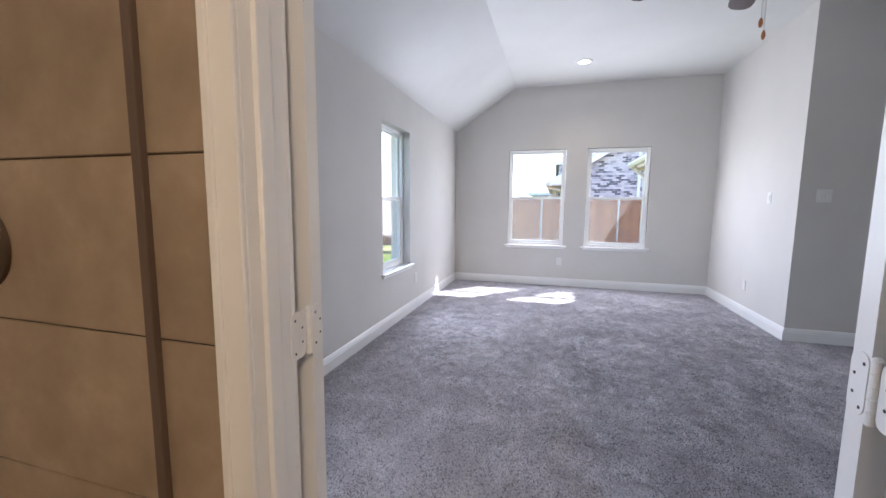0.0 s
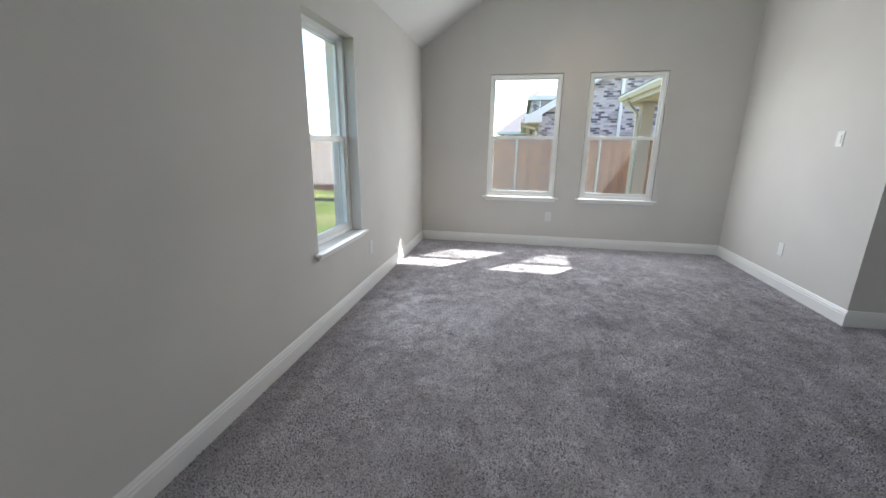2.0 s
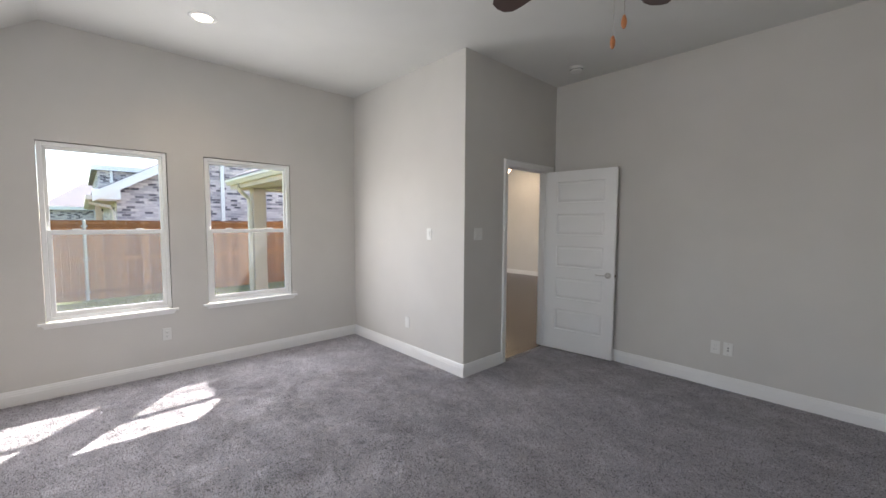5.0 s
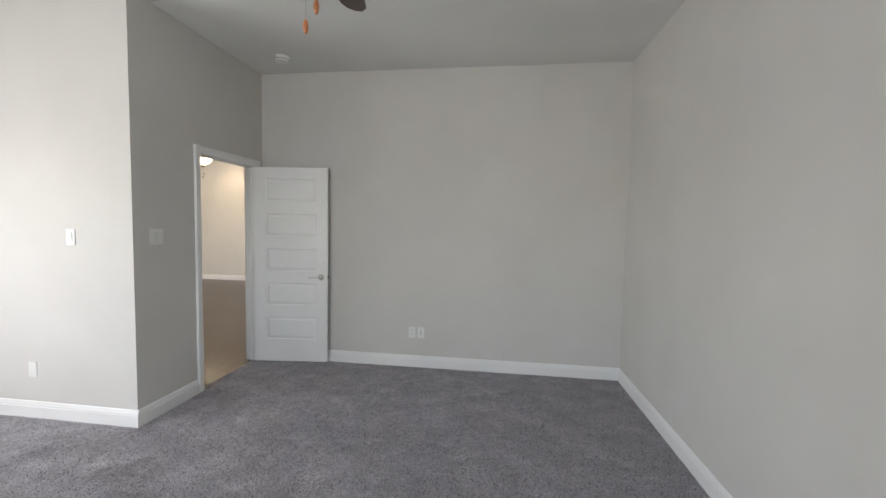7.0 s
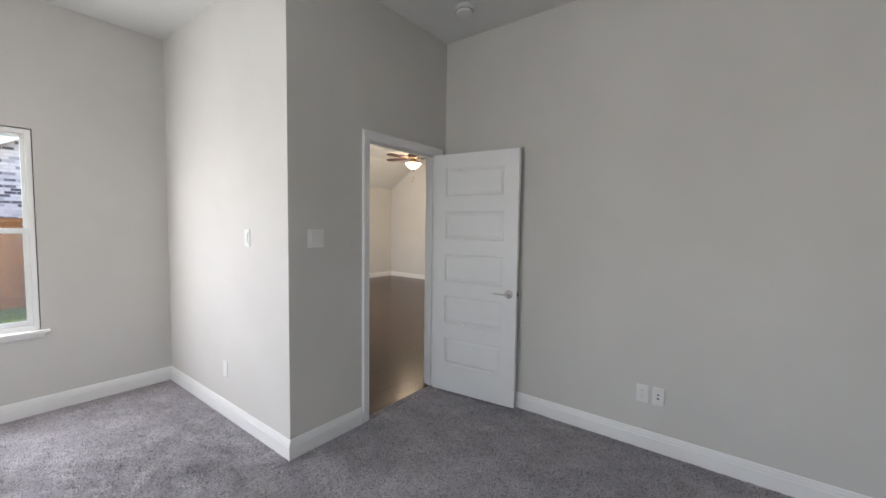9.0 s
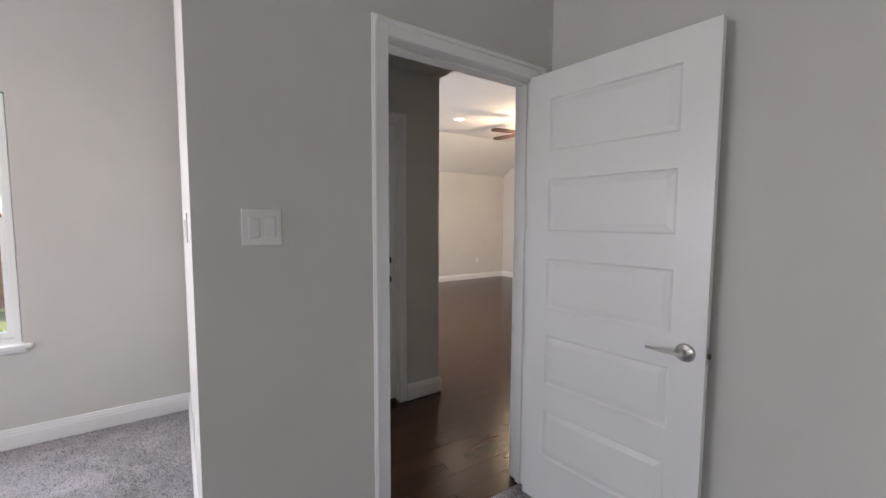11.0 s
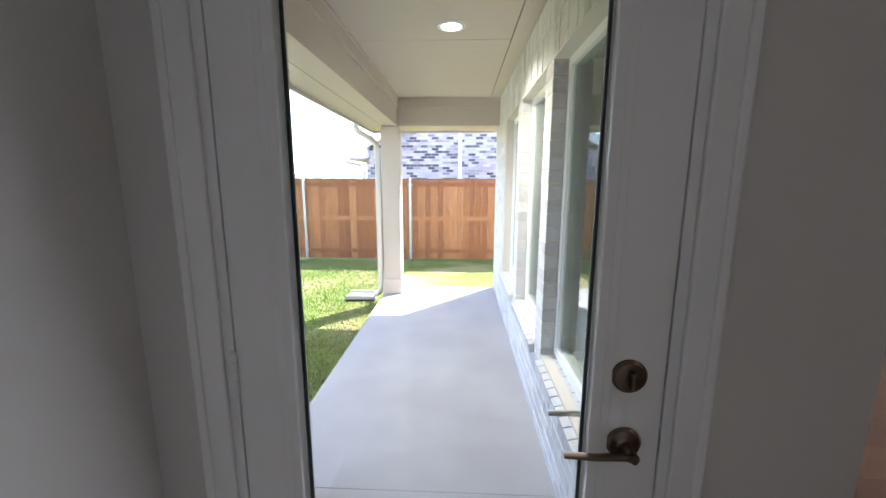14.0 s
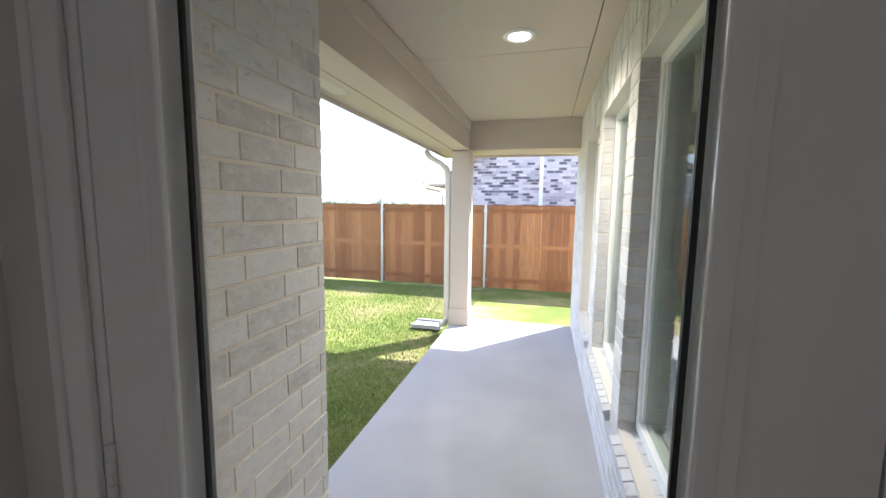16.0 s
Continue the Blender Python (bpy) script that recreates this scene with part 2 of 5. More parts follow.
def shingle_material():
    m = material("grey_shingles", (0.2, 0.18, 0.19), 0.95)
    b = add(m, "TexBrick", Scale=1.0)
    b.inputs["Color1"].default_value = (0.24, 0.215, 0.23, 1)
    b.inputs["Color2"].default_value = (0.15, 0.135, 0.145, 1)
    b.inputs["Mortar"].default_value = (0.08, 0.075, 0.08, 1)
    b.inputs["Mortar Size"].default_value = 0.006
    b.inputs["Brick Width"].default_value = 0.3
    b.inputs["Row Height"].default_value = 0.14
    m.node_tree.links.new(coords(m), b.inputs["Vector"])
    base(m, b.outputs["Color"])
    return m


SHINGLE = shingle_material()


def cedar_material():
    m = material("stained_cedar", (0.3, 0.12, 0.05), 0.75)
    info = add(m, "ObjectInfo")
    geo = add(m, "NewGeometry")
    s = m.node_tree.nodes.new("ShaderNodeMath")
    s.operation = "ADD"
    m.node_tree.links.new(info.outputs["Random"], s.inputs[0])
    m.node_tree.links.new(geo.outputs["Random Per Island"], s.inputs[1])
    fr = m.node_tree.nodes.new("ShaderNodeMath")
    fr.operation = "FRACT"
    m.node_tree.links.new(s.outputs[0], fr.inputs[0])
    c = ramp(m, fr.outputs[0], [(0.0, (0.27, 0.098, 0.032)), (0.5, (0.38, 0.155, 0.055)), (1.0, (0.48, 0.215, 0.085))])
    grain = noise_tex(m, coords(m, (30, 30, 1.6)), 2.0, 6, 0.7)
    c = mix(m, 0.8, c, ramp(m, grain, [(0.34, (0.5,) * 3), (0.66, (1.2,) * 3)]), "MULTIPLY")
    knots = add(m, "TexVoronoi", Scale=5.0)
    m.node_tree.links.new(coords(m, (1.6, 1.6, 0.9)), knots.inputs["Vector"])
    c = mix(m, ramp(m, knots.outputs["Distance"], [(0.07, (0.9,) * 3), (0.11, (0, 0, 0))]), c, (0.08, 0.03, 0.015))
    base(m, c)
    return m


CEDAR = cedar_material()


def lawn_material():
    m = material("sunlit_lawn", (0.1, 0.16, 0.03), 0.9, 0, 0.2)
    v = coords(m)
    big = noise_tex(m, v, 0.9, 5, 0.65)
    fine = noise_tex(m, v, 38, 6, 0.85)
    mid = noise_tex(m, coords(m, (1, 2.2, 1)), 7, 5, 0.8)
    c = ramp(m, big, [(0.34, (0.09, 0.155, 0.018)), (0.50, (0.18, 0.22, 0.045)), (0.63, (0.36, 0.31, 0.15))])
    c = mix(m, ramp(m, mid, [(0.54, (0, 0, 0)), (0.66, (0.7,) * 3)]), c, (0.27, 0.23, 0.12))
    c = mix(m, 0.9, c, ramp(m, fine, [(0.38, (0.35,) * 3), (0.62, (1.4,) * 3)]), "MULTIPLY")
    base(m, c)
    bump(m, fine, 1.0, 0.03)
    return m


def concrete_material():
    m = material("pale_broom_concrete", (0.45, 0.42, 0.40), 0.85)
    v = coords(m)
    big = noise_tex(m, v, 1.6, 6, 0.65)
    streak = noise_tex(m, coords(m, (4, 160, 1)), 1.0, 3, 0.6)
    c = ramp(m, big, [(0.3, (0.34, 0.325, 0.325)), (0.7, (0.43, 0.415, 0.415))])
    c = mix(m, 0.35, c, ramp(m, streak, [(0.3, (0.82,) * 3), (0.7, (1.08,) * 3)]), "MULTIPLY")
    spots = noise_tex(m, v, 26, 5, 0.8)
    c = mix(m, ramp(m, spots, [(0.70, (0, 0, 0)), (0.78, (0.35,) * 3)]), c, (0.30, 0.27, 0.25))
    base(m, c)
    bump(m, streak, 0.5, 0.002)
    return m


def tile_material():
    m = material("beige_stone_tile", (0.36, 0.28, 0.2), 0.35)
    v = coords(m)
    info = add(m, "ObjectInfo")
    n = noise_tex(m, v, 5, 6, 0.6)
    c = ramp(m, n, [(0.3, (0.25, 0.185, 0.125)), (0.55, (0.34, 0.26, 0.18)), (0.75, (0.44, 0.35, 0.26))])
    c = mix(m, 1.0, c, ramp(m, info.outputs["Random"], [(0, (0.88,) * 3), (1, (1.1,) * 3)]), "MULTIPLY")
    base(m, c)
    return m


PILE = pile_material()
CARPET, FLOORWOOD, LAWN = carpet_material(), wood_floor_material(), lawn_material()
CONCRETE, TILE = concrete_material(), tile_material()
BLADE = painted("dark_fan_blade_wood", (0.045, 0.022, 0.018), 0.35, 0.2, 40)
FOB = material("turned_wood_fob", (0.42, 0.16, 0.06), 0.35)
CHANNEL = material("brown_anodised_channel", (0.11, 0.075, 0.055), 0.5)
GROUT = material("dark_grout", (0.12, 0.09, 0.065), 0.9)
SUBFLOOR = material("dark_subfloor", (0.012, 0.006, 0.004), 0.6)


# ---- mesh helpers ----
def box(bm, x0, x1, y0, y1, z0, z1):
    made = bmesh.ops.create_cube(bm, size=1)["verts"]
    for v in made:
        v.co = Vector(((x0 + x1) / 2 + v.co.x * (x1 - x0), (y0 + y1) / 2 + v.co.y * (y1 - y0), (z0 + z1) / 2 + v.co.z * (z1 - z0)))
    return made


def cyl(bm, a, b, r0, r1=None, seg=20):
    a, b = Vector(a), Vector(b)
    r1 = r0 if r1 is None else r1
    turn = (b - a).to_track_quat("Z", "Y").to_matrix().to_4x4()
    return bmesh.ops.create_cone(bm, cap_ends=True, segments=seg, radius1=r0, radius2=r1, depth=(b - a).length,
                                 matrix=Matrix.Translation((a + b) / 2) @ turn)["verts"]


def lathe(bm, profile, centre, seg=32):
    rings = []
    for r, z in profile:
        rings.append([bm.verts.new((centre[0] + r * math.cos(2 * math.pi * k / seg), centre[1] + r * math.sin(2 * math.pi * k / seg), centre[2] + z)) for k in range(seg)])
    for a, b in zip(rings, rings[1:]):
        for k in range(seg):
            bm.faces.new((a[k], a[(k + 1) % seg], b[(k + 1) % seg], b[k]))
    bm.faces.new(rings[0][::-1])
    bm.faces.new(rings[-1])


def tube(bm, points, r, seg=10, flat=1.0):
    pts = [Vector(p) for p in points]
    rings = []
    for i, p in enumerate(pts):
        d = (pts[min(i + 1, len(pts) - 1)] - pts[max(i - 1, 0)]).normalized()
        side = d.cross(Vector((0, 0, 1)))
        side = side.normalized() if side.length > 0.1 else Vector((0, 1, 0))
        up = side.cross(d)
        rings.append([bm.verts.new(p + side * r * math.cos(2 * math.pi * k / seg) + up * r * flat * math.sin(2 * math.pi * k / seg)) for k in range(seg)])
    for a, b in zip(rings, rings[1:]):
        for k in range(seg):
            bm.faces.new((a[k], a[(k + 1) % seg], b[(k + 1) % seg], b[k]))
    bm.faces.new(rings[0][::-1])
    bm.faces.new(rings[-1])


def extrude_profile(bm, profile, p0, p1, out):
    """A moulding: profile points (outward, up) swept from p0 to p1; out is the outward direction."""
    p0, p1, out = Vector(p0), Vector(p1), Vector(out)
    up = Vector((0, 0, 1)) if abs((p1 - p0).normalized().z) < 0.9 else None
    rings = []
    for p in (p0, p1):
        rings.append([bm.verts.new(p + out * u + (up * w if up else Vector((0, 0, 0)))) for u, w in profile])
    n = len(profile)
    for k in range(n):
        bm.faces.new((rings[0][k], rings[0][(k + 1) % n], rings[1][(k + 1) % n], rings[1][k]))
    bm.faces.new(rings[0][::-1])
    bm.faces.new(rings[1])


def finish(ob, bevel=0.0, smooth=False):
    if bevel:
        mod = ob.modifiers.new("bevel", "BEVEL")
        mod.width, mod.segments, mod.limit_method = bevel, 2, "ANGLE"
    if smooth:
        for p in ob.data.polygons:
            p.use_smooth = True
    return ob


def mesh_of(name, bm, mat):
    bmesh.ops.recalc_face_normals(bm, faces=bm.faces)
    me = bpy.data.meshes.new(name)
    bm.to_mesh(me)
    bm.free()
    me.materials.append(mat)
    return me


def part(name, bm, mat, parent=None, label="", bevel=0.0, smooth=False):
    ob = new(name, mesh_of(name, bm, mat))
    if parent:
        ob.parent = parent
        ob.matrix_parent_inverse = parent.matrix_basis.inverted()
    if label:
        tagged(ob, label)
    return finish(ob, bevel, smooth)


def boxed(name, mat, parent, *spans, label="", bevel=0.0):
    bm = bmesh.new()
    for s in spans:
        box(bm, *s)
    return part(name, bm, mat, parent, label, bevel)


def thing(name, place, label, category, group="", kind=""):
    ob = new(name)
    ob.matrix_basis = Matrix.Translation(place)
    ob.empty_display_size = 0.05
    return tagged(ob, label, category, group, kind)


def pierced(bm, axis, d0, d1, u0, u1, z0, z1, holes=()):
    """A slab between d0 and d1 along axis, spanning u0..u1 and z0..z1, with rectangular holes (u0, u1, z0, z1) through it."""
    us = sorted({u0, u1, *[h[0] for h in holes], *[h[1] for h in holes]})
    zs = sorted({z0, z1, *[h[2] for h in holes], *[h[3] for h in holes]})
    us = [u for u in us if u0 <= u <= u1]
    zs = [z for z in zs if z0 <= z <= z1]
    solid = {}
    for i in range(len(us) - 1):
        for j in range(len(zs) - 1):
            cu, cz = (us[i] + us[i + 1]) / 2, (zs[j] + zs[j + 1]) / 2
            solid[i, j] = not any(h[0] < cu < h[1] and h[2] < cz < h[3] for h in holes)
    cache = {}

    def vert(u, z, d):
        key = (u, z, d)
        if key not in cache:
            cache[key] = bm.verts.new((d, u, z) if axis == "x" else (u, d, z))
        return cache[key]

    for (i, j), full in solid.items():
        if not full:
            continue
        a, b, c, d = us[i], us[i + 1], zs[j], zs[j + 1]
        for dd in (d0, d1):
            bm.faces.new([vert(a, c, dd), vert(b, c, dd), vert(b, d, dd), vert(a, d, dd)])
        for (di, dj), (p, q) in {(-1, 0): ((a, c), (a, d)), (1, 0): ((b, c), (b, d)), (0, -1): ((a, c), (b, c)), (0, 1): ((a, d), (b, d))}.items():
            if not solid.get((i + di, j + dj), False):
                bm.faces.new([vert(*p, d0), vert(*q, d0), vert(*q, d1), vert(*p, d1)])


def wall(name, mat, axis, d0, d1, u0, u1, z0, z1, holes=(), label=""):
    bm = bmesh.new()
    pierced(bm, axis, d0, d1, u0, u1, z0, z1, holes)
    ob = new(name, mesh_of(name, bm, mat))
    return tagged(ob, label, "wall", kind="structure")


# ---- plan ----
H, HS, XS = 3.03, 2.415, 0.925      # ceiling, spring height and width of the slope
BX, EX = 3.70, 5.225                # bay east wall, bedroom east wall
DY, SY = -1.97, -5.69               # doorway wall, south wall
LX, LY = 10.38, 3.90                # living room east and north walls
PY, PX = -0.74, 5.375               # patio door wall, living room west wall
HC = 2.46                           # hall ceiling
SLAB = -0.06
BRX, BRY = 3.89, 0.235             # brick faces of the bay
LBX = 5.08                          # brick face of the living room wall
W_N = [(0.86, 1.72), (2.02, 2.875)]
W_W = [(-2.86, -2.12), (-5.505, -4.765)]
W_L = [(-0.16, 0.74), (0.925, 1.81), (1.995, 2.85)]
WZ0, WZ1 = 0.63, 2.10

# bedroom walls
wall("wall_north", WALL, "y", 0.0, 0.10, -0.12, 3.82, -0.1, 3.3, [(a, b, WZ0 - 0.02, WZ1) for a, b in W_N], "warm light grey painted drywall wall with two windows")
wall("wall_west", WALL, "x", -0.10, 0.0, -5.81, 0.0, -0.1, 3.3, [(a, b, 0.55, 2.035) for a, b in W_W], "warm light grey painted drywall wall with two windows")
wall("wall_bay_east", WALL, "x", BX, BX + 0.10, DY + 0.12, 0.0, -0.1, 3.3, (), "light grey painted wall beside the carpeted bay")
wall("wall_doorway", WALL, "y", DY, DY + 0.12, BX, PX, -0.1, 3.3, [(4.31, 5.126, -0.1, 2.065)], "light grey painted wall with a doorway to the hall")
wall("wall_east", WALL, "x", EX, PX, -8.6, DY, -0.1, 3.3, (), "long plain light grey painted bedroom wall")
wall("wall_south", WALL, "y", SY - 0.10, SY, 0.0, EX, -0.1, 3.3, [(1.10, 2.023, -0.1, 2.065)], "light grey painted wall with the bathroom doorway")
# bathroom shell
wall("wall_bath_west", WALL, "x", -0.12, 0.0, -8.6, -5.81, -0.1, 2.6, (), "beige painted bathroom wall")
wall("wall_bath_south", WALL, "y", -8.72, -8.6, -0.12, PX, -0.1, 2.6, (), "beige painted bathroom wall")
# hall and living room
wall("wall_hall_west", WALL, "x", 3.88, 3.98, DY + 0.12, PY, -0.1, 3.3, (), "light grey painted hall wall")
wall("wall_patio_door", WALL, "y", PY, PY + 0.12, 3.88, PX, -0.1, 3.3, [(4.13, 5.03, -0.2, 2.10)], "light grey painted wall with the glazed patio door")
wall("wall_living_west", WALL, "x", PX - 0.12, PX, PY + 0.12, LY, -0.1, 3.3, [(a, b, 0.44, 2.07) for a, b in W_L], "light grey painted living room wall with three windows")
wall("wall_living_north", WALL, "y", LY, LY + 0.12, PX - 0.12, 14.0, -0.1, 3.3, (), "cream lit painted living room wall with outlets")
wall("wall_living_east", WALL, "x", LX, LX + 0.3, 1.49, LY, -0.1, 3.3, (), "cream lit painted living room wall under the sloped ceiling")
wall("wall_living_far", WALL, "y", 1.9, 2.02, LX + 0.3, 14.0, -0.1, 3.3, (), "tan painted wall past the living room corner")
wall("wall_living_far_east", WALL, "x", 14.0, 14.12, -6.0, 4.02, -0.1, 3.3, (), "plain painted far wall")
wall("wall_living_south", WALL, "y", -6.12, -6.0, PX, 14.0, -0.1, 3.3, (), "plain painted far wall")
wall("wall_hall_header", WALL, "x", PX - 0.12, PX, DY + 0.12, PY, HC, 3.3, (), "painted header over the hall opening")


def prism(name, mat, pts, axis, a, b, label, category="ceiling"):
    """pts: (u, z) outline swept along axis from a to b."""
    bm = bmesh.new()
    rings = [[bm.verts.new((u, d, z) if axis == "y" else (d, u, z)) for u, z in pts] for d in (a, b)]
    n = len(pts)
    for k in range(n):
        bm.faces.new((rings[0][k], rings[0][(k + 1) % n], rings[1][(k + 1) % n], rings[1][k]))
    bm.faces.new(rings[0])
    bm.faces.new(rings[1][::-1])
    return tagged(new(name, mesh_of(name, bm, mat)), label, category, kind="structure")


prism("ceiling_bedroom", CEIL, [(0, HS), (XS, H), (PX, H), (PX, H + 0.4), (-0.1, H + 0.4), (-0.1, HS)], "y", SY - 0.1, 0.1, "white painted ceiling sloping down to the window wall")
prism("ceiling_living", CEIL, [(LY, 2.45), (2.93, 3.05), (-6.1, 3.05), (-6.1, 3.45), (LY + 0.12, 3.45), (LY + 0.12, 2.45)], "x", PX, 14.1, "white painted vaulted living room ceiling")
tagged(boxed("ceiling_hall", CEIL, None, (3.9, PX - 0.12, DY + 0.12, PY, HC, HC + 0.15)), "white painted low hall ceiling", "ceiling", kind="structure")
tagged(boxed("ceiling_bath", CEIL, None, (-0.12, PX, -8.7, SY - 0.1, 2.6, 2.75)), "white painted bathroom ceiling", "ceiling", kind="structure")
tagged(boxed("floor_carpet", CARPET, None, (0, BX, DY, 0, -0.12, 0.0), (0, EX, SY - 0.05, DY, -0.12, 0.0), (4.33, 5.106, DY, DY + 0.05, -0.12, 0.0)), "mottled grey taupe cut pile carpet", "carpet", kind="structure")
tagged(boxed("floor_bath", TILE, None, (-0.1, PX, -8.6, SY - 0.05, -0.12, -0.002)), "beige tiled bathroom floor", "floor", kind="structure")
tagged(boxed("floor_wood", SUBFLOOR, None, (3.9, PX - 0.1, DY + 0.05, PY + 0.1, -0.16, -0.02), (PX - 0.1, 14, -6, LY, -0.16, -0.02)), "dark brown plank floor with a soft gloss", "floor", kind="structure")

# trim
BASE_PROFILE = [(0, 0), (0.015, 0), (0.015, 0.082), (0.012, 0.09), (0.012, 0.100), (0.008, 0.108), (0.008, 0.114), (0.004, 0.122), (0, 0.124)]


def baseboard(p0, p1, out, z=0.0):
    bm = bmesh.new()
    extrude_profile(bm, [(u, w + z) for u, w in BASE_PROFILE], p0, p1, out)
    return tagged(part("baseboard", bm, TRIM), "white moulded baseboard along the wall", "baseboard", kind="structure")


baseboard((0, 0, 0), (BX, 0, 0), (0, -1, 0))
baseboard((0, SY, 0), (0, 0, 0), (1, 0, 0))
baseboard((BX, DY - 0.015, 0), (BX, 0, 0), (-1, 0, 0))
baseboard((BX, DY, 0), (4.262, DY, 0), (0, -1, 0))
baseboard((5.173, DY, 0), (EX, DY, 0), (0, -1, 0))
baseboard((EX, SY, 0), (EX, DY, 0), (-1, 0, 0))
baseboard((2.07, SY, 0), (EX, SY, 0), (0, 1, 0))
baseboard((0, SY, 0), (1.04, SY, 0), (0, 1, 0))
WF = -0.008
baseboard((5.085, PY, WF), (PX, PY, WF), (0, -1, 0))
baseboard((3.98, DY + 0.12, WF), (3.98, PY, WF), (1, 0, 0))
baseboard((3.98, PY, WF), (4.075, PY, WF), (0, -1, 0))
baseboard((PX, PY - 0.015, WF), (PX, LY, WF), (1, 0, 0))
baseboard((PX, LY, WF), (LX, LY, WF), (0, -1, 0))
baseboard((LX, 1.475, WF), (LX, LY, WF), (-1, 0, 0))
baseboard((LX, 1.49, WF), (LX + 0.3, 1.49, WF), (0, -1, 0))
baseboard((LX + 0.3, 1.9, WF), (14, 1.9, WF), (0, -1, 0))


def casing(x0, x1, ztop, y, out, width=0.065):
    """Door trim round an opening x0..x1 in a wall whose face is at y."""
    t = thing("trim", ((x0 + x1) / 2, y, 0), "white painted moulded door casing", "trim", kind="structure")
    for a, b in ((x0 - width, x0), (x1, x1 + width)):
        for u0, u1, d in ((a, b, 0.011), (a + 0.006, a + 0.022, 0.017) if a < x0 else (b - 0.022, b - 0.006, 0.017)):
            boxed("trim_leg", TRIM, t, (u0, u1, min(y, y + out * d), max(y, y + out * d), 0, ztop + (width if d < 0.015 else width - 0.006)), bevel=0.003)
    boxed("trim_head", TRIM, t, (x0, x1, min(y, y + out * 0.011), max(y, y + out * 0.011), ztop, ztop + width), bevel=0.003)
    boxed("trim_head", TRIM, t, (x0 - width + 0.022, x1 + width - 0.022, min(y, y + out * 0.017), max(y, y + out * 0.017), ztop + width - 0.022, ztop + width - 0.006), bevel=0.003)
    return t


def jambs(x0, x1, ztop, y0, y1, stop_y, stop=True):
    t = thing("door_frame", ((x0 + x1) / 2, (y0 + y1) / 2, 0), "white painted door jamb", "door frame", kind="structure")
    boxed("jamb", TRIM, t, (x0 - 0.018, x0, y0, y1, 0, ztop), bevel=0.0015)
    boxed("jamb", TRIM, t, (x1, x1 + 0.018, y0, y1, 0, ztop), bevel=0.0015)
    boxed("head_jamb", TRIM, t, (x0 - 0.018, x1 + 0.018, y0, y1, ztop, ztop + 0.018), bevel=0.0015)
    if stop:
        boxed("door_stop", TRIM, t, (x0, x0 + 0.011, stop_y, stop_y + 0.032, 0, ztop - 0.011), (x1 - 0.011, x1, stop_y, stop_y + 0.032, 0, ztop - 0.011), (x0, x1, stop_y, stop_y + 0.032, ztop - 0.011, ztop), bevel=0.002)
    return t


casing(4.328, 5.108, 2.047, DY, -1)
casing(4.328, 5.108, 2.047, DY + 0.12, 1)
jf = jambs(4.328, 5.108, 2.047, DY, DY + 0.12, DY + 0.045)
casing(1.12, 2.005, 2.047, SY, 1)
casing(1.12, 2.005, 2.047, SY - 0.10, -1)
jb = jambs(1.12, 2.005, 2.047, SY - 0.10, SY, SY - 0.075)
casing(4.145, 5.015, 2.085, PY, -1)

